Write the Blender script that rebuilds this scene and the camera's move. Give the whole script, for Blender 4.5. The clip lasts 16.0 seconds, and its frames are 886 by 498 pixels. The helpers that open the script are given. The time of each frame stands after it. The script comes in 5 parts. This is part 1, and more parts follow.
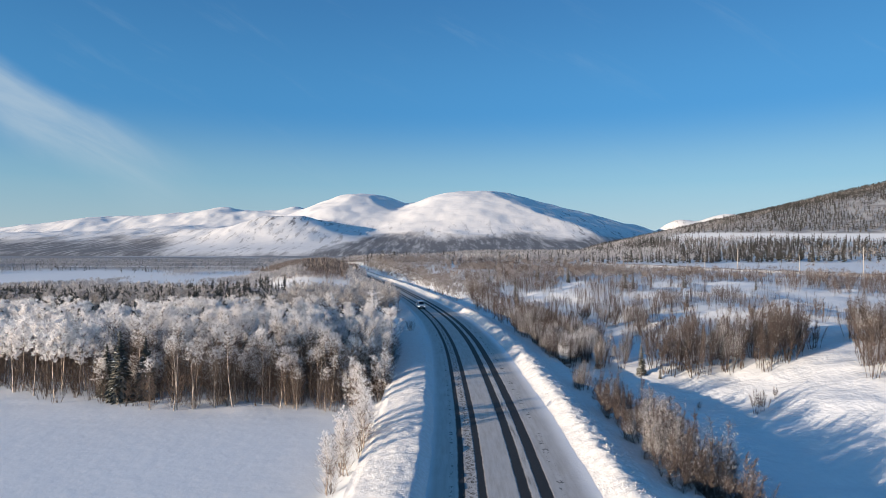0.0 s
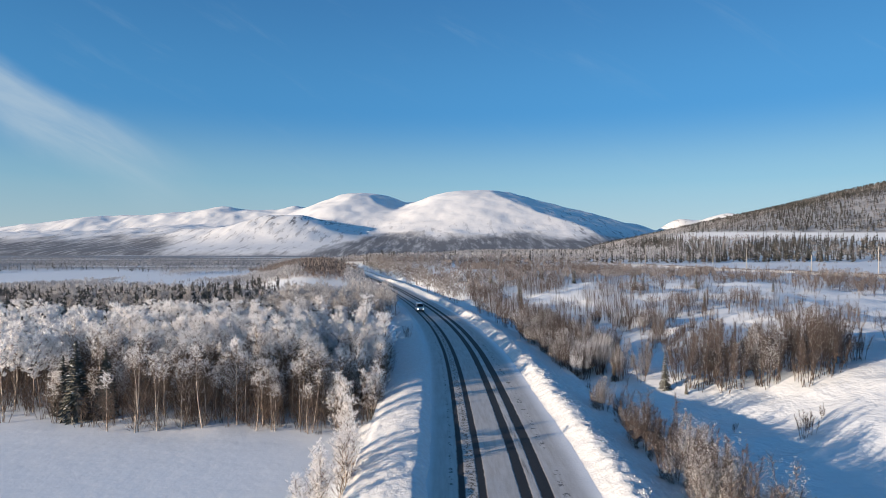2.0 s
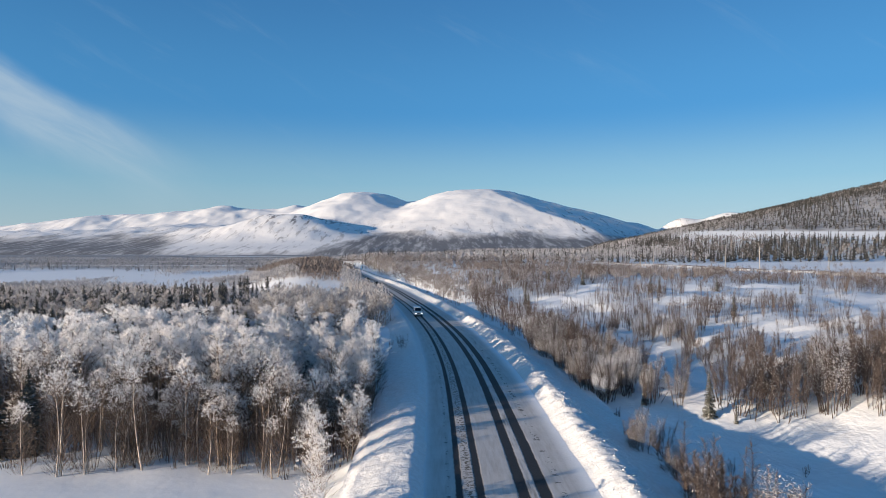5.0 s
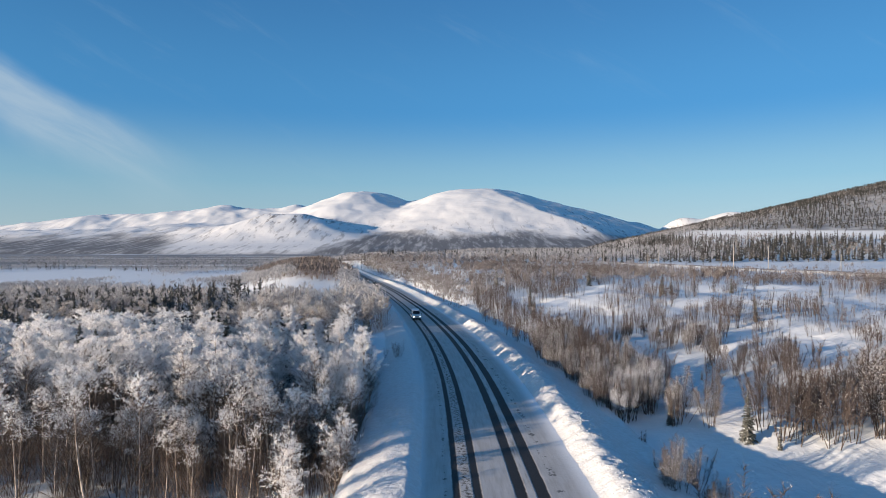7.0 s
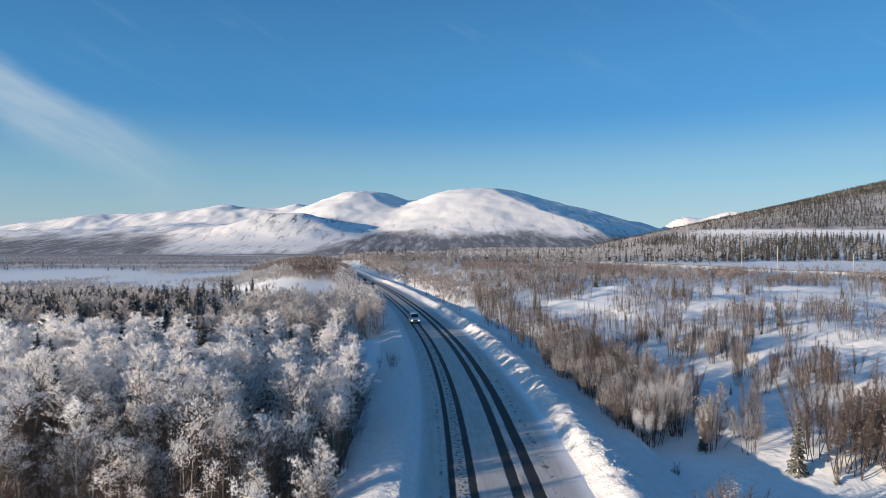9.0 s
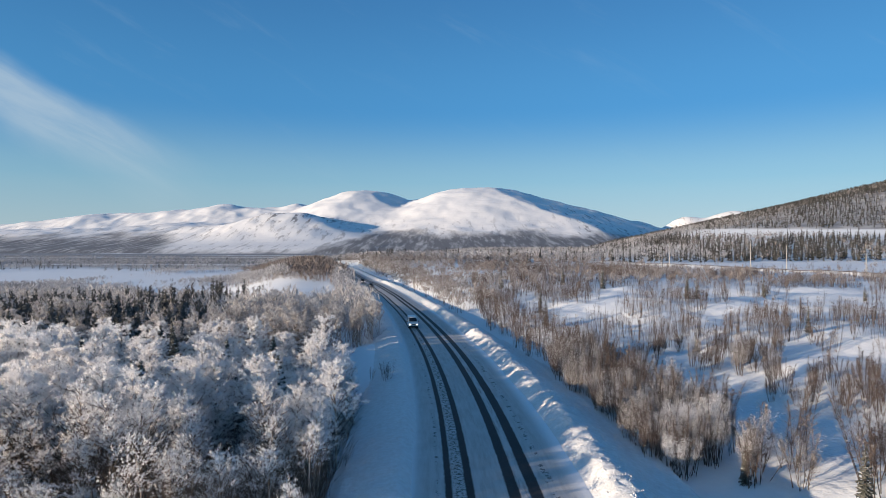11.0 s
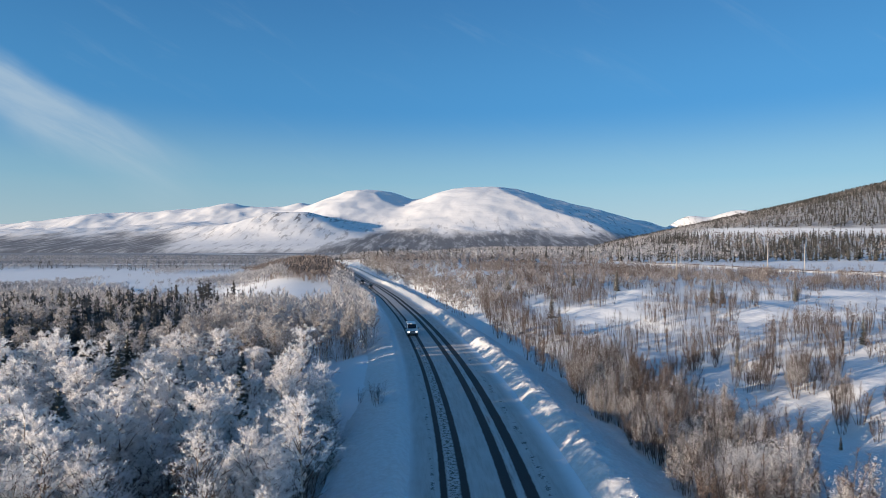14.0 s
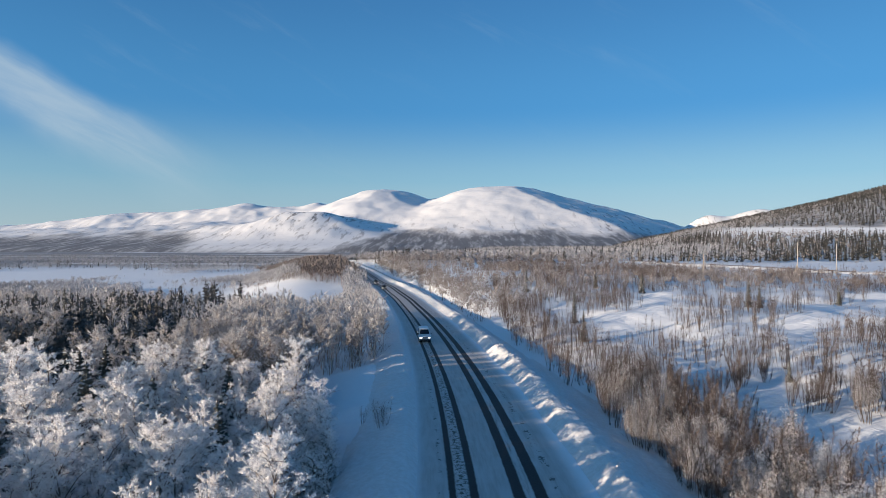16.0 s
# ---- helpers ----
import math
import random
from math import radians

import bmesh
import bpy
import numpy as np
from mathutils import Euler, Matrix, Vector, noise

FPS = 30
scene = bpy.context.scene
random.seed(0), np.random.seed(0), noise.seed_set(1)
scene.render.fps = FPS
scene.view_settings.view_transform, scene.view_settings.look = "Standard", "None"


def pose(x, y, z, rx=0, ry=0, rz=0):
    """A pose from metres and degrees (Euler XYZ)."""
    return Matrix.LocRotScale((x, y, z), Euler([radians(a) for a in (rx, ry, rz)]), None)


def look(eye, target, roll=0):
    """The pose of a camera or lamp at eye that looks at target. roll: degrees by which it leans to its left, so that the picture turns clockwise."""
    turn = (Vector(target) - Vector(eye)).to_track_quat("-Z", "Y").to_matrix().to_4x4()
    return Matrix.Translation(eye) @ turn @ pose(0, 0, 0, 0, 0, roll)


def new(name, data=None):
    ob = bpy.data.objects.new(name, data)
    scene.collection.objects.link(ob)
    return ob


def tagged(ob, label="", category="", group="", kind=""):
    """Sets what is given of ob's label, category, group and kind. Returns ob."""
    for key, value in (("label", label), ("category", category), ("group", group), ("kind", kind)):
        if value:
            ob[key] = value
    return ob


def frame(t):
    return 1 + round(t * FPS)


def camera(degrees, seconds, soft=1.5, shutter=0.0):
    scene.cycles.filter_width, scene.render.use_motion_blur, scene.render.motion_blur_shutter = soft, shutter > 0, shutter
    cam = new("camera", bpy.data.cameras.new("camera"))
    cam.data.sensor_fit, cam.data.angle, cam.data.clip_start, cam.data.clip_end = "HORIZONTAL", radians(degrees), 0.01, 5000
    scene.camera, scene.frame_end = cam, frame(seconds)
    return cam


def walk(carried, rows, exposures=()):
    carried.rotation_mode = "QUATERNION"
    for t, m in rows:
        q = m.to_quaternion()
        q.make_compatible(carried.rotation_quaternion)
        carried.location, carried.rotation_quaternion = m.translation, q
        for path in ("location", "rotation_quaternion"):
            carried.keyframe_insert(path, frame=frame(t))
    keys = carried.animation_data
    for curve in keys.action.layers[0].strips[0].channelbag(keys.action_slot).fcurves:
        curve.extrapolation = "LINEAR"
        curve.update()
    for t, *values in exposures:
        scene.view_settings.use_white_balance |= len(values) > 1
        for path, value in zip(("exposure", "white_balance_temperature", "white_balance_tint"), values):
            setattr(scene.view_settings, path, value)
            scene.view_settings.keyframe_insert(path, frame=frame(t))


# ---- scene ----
cam = camera(73, 16.0, soft=0.6)
# seconds, x, y, z, pitch, yaw
PATH = [
    (0.0, -0.642, -3.367, 16.276, -0.293, -0.028),
    (1.0, -0.55, 1.066, 16.235, -0.319, 0.006),
    (2.0, -0.462, 5.367, 16.196, -0.346, 0.039),
    (3.0, -0.377, 9.547, 16.158, -0.371, 0.073),
    (4.0, -0.294, 13.616, 16.122, -0.396, 0.107),
    (5.0, -0.215, 17.585, 16.087, -0.419, 0.141),
    (6.0, -0.139, 21.464, 16.054, -0.443, 0.175),
    (7.0, -0.065, 25.265, 16.023, -0.465, 0.209),
    (8.0, 0.005, 28.998, 15.993, -0.487, 0.242),
    (9.0, 0.072, 32.674, 15.965, -0.508, 0.276),
    (10.0, 0.137, 36.303, 15.939, -0.529, 0.31),
    (11.0, 0.198, 39.897, 15.914, -0.548, 0.344),
    (12.0, 0.256, 43.466, 15.89, -0.568, 0.378),
    (13.0, 0.312, 47.02, 15.868, -0.586, 0.411),
    (13.5, 0.338, 48.795, 15.858, -0.595, 0.438),
    (13.75, 0.351, 49.682, 15.853, -0.599, 0.527),
    (14.0, 0.364, 50.57, 15.848, -0.604, 0.675),
    (14.5, 0.389, 52.348, 15.839, -0.612, 1.002),
    (15.0, 0.413, 54.128, 15.83, -0.62, 1.384),
    (15.5, 0.437, 55.913, 15.821, -0.629, 1.783),
    (16.0, 0.46, 57.703, 15.813, -0.637, 2.195),
]
walk(cam, [(t, pose(x, y, z, 90 + p, 0, w)) for t, x, y, z, p, w in PATH], exposures=((0.0, 0.76, 6500, 10), (16.0, 0.76, 6500, 10)))

# ---- light ----
SUN_AZ = radians(245.0)   # clockwise from +y: low on the left, a little behind
SUN_EL = radians(9.0)


def node(tree, kind, **inputs):
    n = tree.nodes.new(kind)
    for k, v in inputs.items():
        key = int(k[1:]) if k[0] == "i" and k[1:].isdigit() else k.replace("_", " ")
        if isinstance(v, bpy.types.NodeSocket):
            tree.links.new(v, n.inputs[key])
        else:
            n.inputs[key].default_value = v
    return n


def math_node(tree, op, a, b=None, c=None, clamp=False):
    n = tree.nodes.new("ShaderNodeMath")
    n.operation, n.use_clamp = op, clamp
    for i, v in enumerate((a, b, c)):
        if v is None:
            continue
        if isinstance(v, bpy.types.NodeSocket):
            tree.links.new(v, n.inputs[i])
        else:
            n.inputs[i].default_value = v
    return n.outputs[0]


def span(tree, value, lo, hi, a=0.0, b=1.0, smooth=True):
    n = tree.nodes.new("ShaderNodeMapRange")
    n.interpolation_type = "SMOOTHSTEP" if smooth else "LINEAR"
    tree.links.new(value, n.inputs["Value"])
    for k, v in (("From Min", lo), ("From Max", hi), ("To Min", a), ("To Max", b)):
        n.inputs[k].default_value = v
    return n.outputs["Result"]


def blend(tree, fac, a, b, kind="MIX"):
    n = tree.nodes.new("ShaderNodeMix")
    n.data_type, n.blend_type = "RGBA", kind
    for sock, v in ((n.inputs[0], fac), (n.inputs[6], a), (n.inputs[7], b)):
        if isinstance(v, bpy.types.NodeSocket):
            tree.links.new(v, sock)
        else:
            sock.default_value = v if isinstance(v, float) else (*v, 1.0)
    return n.outputs[2]


def noise_at(tree, vector, scale, detail=3.0, rough=0.55, warp=0.0):
    n = tree.nodes.new("ShaderNodeTexNoise")
    if vector is not None:
        tree.links.new(vector, n.inputs["Vector"])
    n.inputs["Scale"].default_value = scale
    n.inputs["Detail"].default_value = detail
    n.inputs["Roughness"].default_value = rough
    n.inputs["Distortion"].default_value = warp
    return n.outputs["Fac"]


world = bpy.data.worlds.new("winter_sky")
scene.world = world
world.use_nodes = True
wt = world.node_tree
wt.nodes.clear()
sky = wt.nodes.new("ShaderNodeTexSky")
sky.sky_type, sky.sun_disc = "NISHITA", False
sky.sun_elevation, sky.sun_rotation = SUN_EL, SUN_AZ
sky.altitude, sky.air_density, sky.dust_density, sky.ozone_density = 200, 1.0, 0.0, 4.0
# cirrus: a long soft wisp and a few faint streaks
wc = wt.nodes.new("ShaderNodeTexCoord")
ws = wt.nodes.new("ShaderNodeSeparateXYZ")
wt.links.new(wc.outputs["Generated"], ws.inputs[0])
depth = math_node(wt, "MAXIMUM", ws.outputs["Y"], 0.05)
cu = math_node(wt, "DIVIDE", ws.outputs["X"], depth)
cv = math_node(wt, "DIVIDE", ws.outputs["Z"], depth)
ahead = span(wt, ws.outputs["Y"], 0.15, 0.4)
cp = wt.nodes.new("ShaderNodeCombineXYZ")
wt.links.new(cu, cp.inputs[0]), wt.links.new(cv, cp.inputs[1])
turn = wt.nodes.new("ShaderNodeMapping")
turn.vector_type = "POINT"
turn.inputs["Rotation"].default_value = (0, 0, radians(28))
wt.links.new(cp.outputs[0], turn.inputs["Vector"])
ts = wt.nodes.new("ShaderNodeSeparateXYZ")
wt.links.new(turn.outputs[0], ts.inputs[0])
stretch = wt.nodes.new("ShaderNodeMapping")
stretch.inputs["Scale"].default_value = (2.2, 13.0, 1.0)
wt.links.new(turn.outputs[0], stretch.inputs["Vector"])
streak = noise_at(wt, stretch.outputs[0], 1.6, 6.0, 0.6, 0.4)
soft_n = noise_at(wt, cp.outputs[0], 5.0, 3.0)
across = math_node(wt, "ADD", math_node(wt, "SUBTRACT", ts.outputs["Y"], -0.122), math_node(wt, "MULTIPLY", math_node(wt, "SUBTRACT", soft_n, 0.5), 0.05))
upper = span(wt, across, 0.062, 0.02)
lower = span(wt, across, -0.075, -0.01)
along = span(wt, ts.outputs["X"], -0.36, -0.62)
band = math_node(wt, "MULTIPLY", math_node(wt, "MULTIPLY", upper, lower), along)
band = math_node(wt, "MULTIPLY", band, span(wt, streak, 0.27, 0.68, 0.4, 1.0))
veil = math_node(wt, "MULTIPLY", span(wt, streak, 0.55, 0.85), 0.10)
cloud = math_node(wt, "MULTIPLY", math_node(wt, "ADD", math_node(wt, "MULTIPLY", band, 0.62), veil, clamp=True), ahead)
SKY_STRENGTH = 0.0607
# clear cold air: the blue deepens upward from a pale horizon
elev = ws.outputs["Z"]
air = blend(wt, span(wt, elev, 0.0, 0.10, smooth=False), (4.3, 5.5, 6.0), (2.6, 4.8, 6.2))
air = blend(wt, span(wt, elev, 0.08, 0.22), air, (0.72, 2.9, 5.9))
air = blend(wt, span(wt, elev, 0.18, 0.45), air, (0.44, 1.8, 4.2))
air = blend(wt, span(wt, elev, 0.40, 0.95), air, (0.22, 0.95, 2.4))
air = blend(wt, span(wt, ws.outputs["X"], -0.6, 0.6), blend(wt, 1.0, air, (0.96, 0.96, 0.96), "MULTIPLY"), blend(wt, 1.0, air, (1.2, 1.2, 1.2), "MULTIPLY"))
tint = blend(wt, 0.9, sky.outputs[0], air)
# the sky pales and brightens round the low sun
aside = wt.nodes.new("ShaderNodeVectorMath")
aside.operation = "DOT_PRODUCT"
wt.links.new(wc.outputs["Generated"], aside.inputs[0])
aside.inputs[1].default_value = (math.sin(SUN_AZ) * math.cos(SUN_EL), math.cos(SUN_AZ) * math.cos(SUN_EL), math.sin(SUN_EL))
tint = blend(wt, span(wt, aside.outputs["Value"], 0.45, 1.0), tint, (2.3, 4.8, 7.6))
tint = blend(wt, cloud, tint, (4.7, 5.8, 6.6))
bg = node(wt, "ShaderNodeBackground", Color=tint, Strength=SKY_STRENGTH)
wo = wt.nodes.new("ShaderNodeOutputWorld")
wt.links.new(bg.outputs[0], wo.inputs[0])

sun_data = bpy.data.lights.new("sun", "SUN")
sun_data.energy, sun_data.angle, sun_data.color = 4.5, radians(0.5), (1.0, 0.805, 0.605)
sun = new("sun", sun_data)
to_sun = Vector((math.sin(SUN_AZ) * math.cos(SUN_EL), math.cos(SUN_AZ) * math.cos(SUN_EL), math.sin(SUN_EL)))
sun.matrix_world = look(to_sun * 100, (0, 0, 0))


# ---- materials ----
def material(name, rough=0.7, spec=0.3):
    m = bpy.data.materials.new(name)
    m.use_nodes = True
    t = m.node_tree
    b = t.nodes["Principled BSDF"]
    b.inputs["Roughness"].default_value = rough
    b.inputs["Specular IOR Level"].default_value = spec
    g = t.nodes.new("ShaderNodeNewGeometry")
    return m, t, b, g.outputs["Position"]


def paint(t, b, colour):
    if isinstance(colour, bpy.types.NodeSocket):
        t.links.new(colour, b.inputs["Base Color"])
    else:
        b.inputs["Base Color"].default_value = (*colour, 1)


def relief(t, b, height, strength, distance):
    n = t.nodes.new("ShaderNodeBump")
    n.inputs["Strength"].default_value, n.inputs["Distance"].default_value = strength, distance
    t.links.new(height, n.inputs["Height"])
    t.links.new(n.outputs[0], b.inputs["Normal"])


def snow_material(name, crust=0.5, woods=False, dusty=False):
    m, t, b, p = material(name, 0.75, 0.25)
    big = noise_at(t, p, 0.07, 4.0)
    fine = noise_at(t, p, 1.4, 5.0, 0.6)
    colour = blend(t, big, (0.705, 0.73, 0.755), (0.82, 0.842, 0.865))
    colour = blend(t, span(t, fine, 0.3, 0.7), colour, (0.785, 0.805, 0.825))
    if dusty:
        colour = blend(t, span(t, noise_at(t, p, 2.4, 5.0, 0.7), 0.3, 0.7, 0.25, 0.8), colour, (0.60, 0.585, 0.57))
    if woods:
        # far woods: frosted grey-brown cover in long uneven patches below the tree line
        s = t.nodes.new("ShaderNodeSeparateXYZ")
        t.links.new(p, s.inputs[0])
        mp = t.nodes.new("ShaderNodeMapping")
        mp.inputs["Scale"].default_value = (0.0011, 0.0075, 0.004)
        t.links.new(p, mp.inputs["Vector"])
        patch = noise_at(t, mp.outputs[0], 1.0, 6.0, 0.6, 0.3)
        grain = noise_at(t, p, 0.22, 3.0, 0.6)
        far = span(t, s.outputs["Y"], 720, 900)
        line = math_node(t, "ADD", s.outputs["Z"], math_node(t, "MULTIPLY", math_node(t, "SUBTRACT", patch, 0.5), 130))
        low = span(t, line, 95, 40)
        cover = math_node(t, "MULTIPLY", math_node(t, "MULTIPLY", far, low), span(t, patch, 0.62, 0.57))
        cover = math_node(t, "MULTIPLY", cover, span(t, grain, 0.2, 0.5, 0.7, 0.9))
        wood = blend(t, grain, (0.11, 0.115, 0.125), (0.24, 0.24, 0.25))
        # dense hillside wood above the open strip at its foot
        flank = span(t, math_node(t, "SUBTRACT", s.outputs["X"], math_node(t, "MULTIPLY", s.outputs["Y"], 0.23)), 5, 40)
        climb = math_node(t, "DIVIDE", math_node(t, "SUBTRACT", s.outputs["Z"], 13.0), s.outputs["Y"])
        hillside = math_node(t, "MULTIPLY", math_node(t, "MULTIPLY", flank, math_node(t, "MAXIMUM", span(t, climb, 0.025, 0.029), span(t, s.outputs["Y"], 900, 1000))), span(t, s.outputs["Y"], 540, 580))
        hillside = math_node(t, "MULTIPLY", hillside, span(t, noise_at(t, p, 0.05, 4.0, 0.6), 0.30, 0.62, 0.98, 0.6))
        cover = math_node(t, "MAXIMUM", cover, hillside)
        colour = blend(t, cover, colour, wood)
    paint(t, b, colour)
    h = math_node(t, "ADD", math_node(t, "MULTIPLY", noise_at(t, p, 0.55, 4.0), 0.7), math_node(t, "MULTIPLY", noise_at(t, p, 5.0, 3.0, 0.6), 0.3 * crust))
    if woods:
        # hummocks of buried scrub east of the road
        drift = math_node(t, "ADD", math_node(t, "MULTIPLY", noise_at(t, p, 0.30, 3.0, 0.6, 0.5), 2.6), math_node(t, "MULTIPLY", noise_at(t, p, 1.1, 3.0, 0.6), 0.9))
        east = math_node(t, "MULTIPLY", span(t, s.outputs["X"], 14, 24), span(t, s.outputs["Y"], 500, 200))
        h = math_node(t, "ADD", h, math_node(t, "MULTIPLY", drift, math_node(t, "MULTIPLY", east, 1.6)))
    relief(t, b, h, crust, 0.25)
    return m


SNOW = snow_material("snow", 0.28, woods=True)
BANK_SNOW = snow_material("ploughed_snow", 0.9, dusty=True)


def mountain_material():
    m, t, b, p = material("mountain_snow", 0.75, 0.25)
    s = t.nodes.new("ShaderNodeSeparateXYZ")
    t.links.new(p, s.inputs[0])
    mp = t.nodes.new("ShaderNodeMapping")
    mp.inputs["Scale"].default_value = (0.0035, 0.0016, 0.009)
    t.links.new(p, mp.inputs["Vector"])
    patch = noise_at(t, mp.outputs[0], 1.0, 7.0, 0.62, 0.4)
    mg = t.nodes.new("ShaderNodeMapping")
    mg.inputs["Scale"].default_value = (1.0, 0.10, 0.7)
    t.links.new(p, mg.inputs["Vector"])
    grain = noise_at(t, mg.outputs[0], 0.035, 5.0, 0.7)
    snow = blend(t, patch, (0.74, 0.735, 0.73), (0.86, 0.855, 0.85))
    g = t.nodes["Geometry"] if "Geometry" in t.nodes else t.nodes.new("ShaderNodeNewGeometry")
    sn = t.nodes.new("ShaderNodeSeparateXYZ")
    t.links.new(g.outputs["Normal"], sn.inputs[0])
    steep = span(t, sn.outputs["Z"], 0.87, 0.74)
    rock = math_node(t, "MULTIPLY", steep, span(t, grain, 0.46, 0.58))
    scrub = math_node(t, "MULTIPLY", span(t, s.outputs["Z"], 210, 60), span(t, grain, 0.53, 0.64, 0.0, 0.5))
    rock = math_node(t, "MAXIMUM", rock, scrub)
    crags = math_node(t, "MULTIPLY", math_node(t, "MULTIPLY", span(t, grain, 0.56, 0.64, 0.0, 0.8), span(t, s.outputs["X"], 520, 760)), span(t, s.outputs["Z"], 330, 230))
    knob = math_node(t, "MULTIPLY", span(t, math_node(t, "ABSOLUTE", math_node(t, "ADD", s.outputs["X"], 800.0)), 330, 120), math_node(t, "MULTIPLY", span(t, s.outputs["Z"], 105, 140), span(t, grain, 0.50, 0.58, 0.0, 0.85)))
    knob = math_node(t, "MULTIPLY", knob, span(t, s.outputs["Y"], 3650, 3550))
    rock = math_node(t, "MAXIMUM", rock, math_node(t, "MAXIMUM", crags, knob))
    colour = blend(t, rock, snow, (0.16, 0.15, 0.15))
    line = math_node(t, "ADD", s.outputs["Z"], math_node(t, "MULTIPLY", math_node(t, "SUBTRACT", patch, 0.5), 130))
    apart = math_node(t, "ABSOLUTE", math_node(t, "ADD", s.outputs["X"], 880.0))
    line = math_node(t, "ADD", line, span(t, apart, 200, 620, 95, 0))
    line = math_node(t, "SUBTRACT", line, span(t, math_node(t, "ABSOLUTE", s.outputs["X"]), 1100, 350, 0, 22))
    low = math_node(t, "MULTIPLY", span(t, line, 80, 25), span(t, grain, 0.30, 0.55, 0.45, 1.0))
    wood = blend(t, grain, (0.09, 0.095, 0.105), (0.20, 0.20, 0.21))
    paint(t, b, blend(t, low, colour, wood))
    relief(t, b, noise_at(t, p, 0.02, 6.0, 0.6), 0.35, 7.0)
    return m


MOUNTAIN = mountain_material()


def road_material():
    m, t, b, p = material("snowy_asphalt", 0.6, 0.2)
    uv = t.nodes.new("ShaderNodeUVMap")
    s = t.nodes.new("ShaderNodeSeparateXYZ")
    t.links.new(uv.outputs[0], s.inputs[0])
    mp = t.nodes.new("ShaderNodeMapping")
    mp.inputs["Scale"].default_value = (1.0, 0.10, 1.0)
    t.links.new(uv.outputs[0], mp.inputs["Vector"])
    long_n = noise_at(t, mp.outputs[0], 2.6, 6.0, 0.65)
    edge_n = noise_at(t, p, 1.6, 5.0, 0.65)
    wob = math_node(t, "ADD", s.outputs["X"], math_node(t, "MULTIPLY", math_node(t, "SUBTRACT", edge_n, 0.5), 0.16))
    wob = math_node(t, "ADD", wob, math_node(t, "MULTIPLY", math_node(t, "SUBTRACT", long_n, 0.5), 0.10))

    def rut(centre, half, soft=0.07):
        d = math_node(t, "ABSOLUTE", math_node(t, "SUBTRACT", wob, centre))
        return span(t, d, half + soft, half - soft)

    ruts = rut(-2.65, 0.23)
    for c, hw in ((-1.30, 0.27), (1.43, 0.37), (2.78, 0.41)):
        ruts = math_node(t, "MAXIMUM", ruts, rut(c, hw))
    slush = math_node(t, "MULTIPLY", rut(-1.95, 0.38, 0.3), span(t, noise_at(t, p, 3.2, 5.0, 0.7), 0.47, 0.58))
    slush2 = math_node(t, "MULTIPLY", rut(2.0, 0.3, 0.3), span(t, long_n, 0.45, 0.75, 0.0, 0.7))
    dirt = math_node(t, "MULTIPLY", rut(0.4, 4.9, 1.3), span(t, long_n, 0.35, 0.75, 0.08, 0.75))
    tread = math_node(t, "MULTIPLY", math_node(t, "MAXIMUM", rut(4.0, 0.24, 0.1), rut(-3.35, 0.12, 0.1)), span(t, noise_at(t, p, 1.5, 4.0, 0.7), 0.55, 0.61))
    packed = blend(t, noise_at(t, p, 0.5, 5.0, 0.6), (0.43, 0.42, 0.415), (0.60, 0.588, 0.58))
    packed = blend(t, dirt, packed, (0.35, 0.32, 0.295))
    clean = math_node(t, "MAXIMUM", span(t, wob, 4.8, 6.3), span(t, wob, -4.3, -5.6))
    packed = blend(t, clean, packed, (0.84, 0.85, 0.87))
    asphalt = blend(t, noise_at(t, p, 9.0, 4.0), (0.020, 0.020, 0.022), (0.045, 0.044, 0.046))
    slushc = (0.12, 0.105, 0.09)
    colour = blend(t, math_node(t, "MAXIMUM", slush, slush2), packed, slushc)
    colour = blend(t, math_node(t, "MULTIPLY", tread, 0.85), colour, (0.10, 0.10, 0.10))
    colour = blend(t, ruts, colour, asphalt)
    paint(t, b, colour)
    t.links.new(span(t, ruts, 0.0, 1.0, 0.8, 0.7), b.inputs["Roughness"])
    h = math_node(t, "ADD", math_node(t, "MULTIPLY", ruts, -0.6), math_node(t, "MULTIPLY", noise_at(t, p, 4.0, 5.0, 0.65), 0.5))
    relief(t, b, h, 0.7, 0.06)
    return m


ROAD = road_material()


def twig_material(name, dark, light, scale=0.35, contrast=(0.35, 0.65), by_object=0.5, glow=0.0):
    m, t, b, p = material(name, 0.8, 0.15)
    oi = t.nodes.new("ShaderNodeObjectInfo")
    gi = t.nodes.new("ShaderNodeNewGeometry")
    n = span(t, noise_at(t, p, scale, 3.0), *contrast)
    k = math_node(t, "ADD", math_node(t, "MULTIPLY", n, 0.55), math_node(t, "MULTIPLY", gi.outputs["Random Per Island"], 0.45))
    k = math_node(t, "ADD", math_node(t, "MULTIPLY", k, 1 - by_object * 0.4), math_node(t, "MULTIPLY", oi.outputs["Random"], by_object * 0.4))
    paint(t, b, blend(t, k, dark, light))
    if glow:
        # hoar crystals let part of the light through
        tr = t.nodes.new("ShaderNodeBsdfTranslucent")
        t.links.new(b.inputs["Base Color"].links[0].from_socket, tr.inputs["Color"])
        mx = t.nodes.new("ShaderNodeMixShader")
        mx.inputs[0].default_value = glow
        t.links.new(b.outputs[0], mx.inputs[1])
        t.links.new(tr.outputs[0], mx.inputs[2])
        t.links.new(mx.outputs[0], t.nodes["Material Output"].inputs["Surface"])
    return m


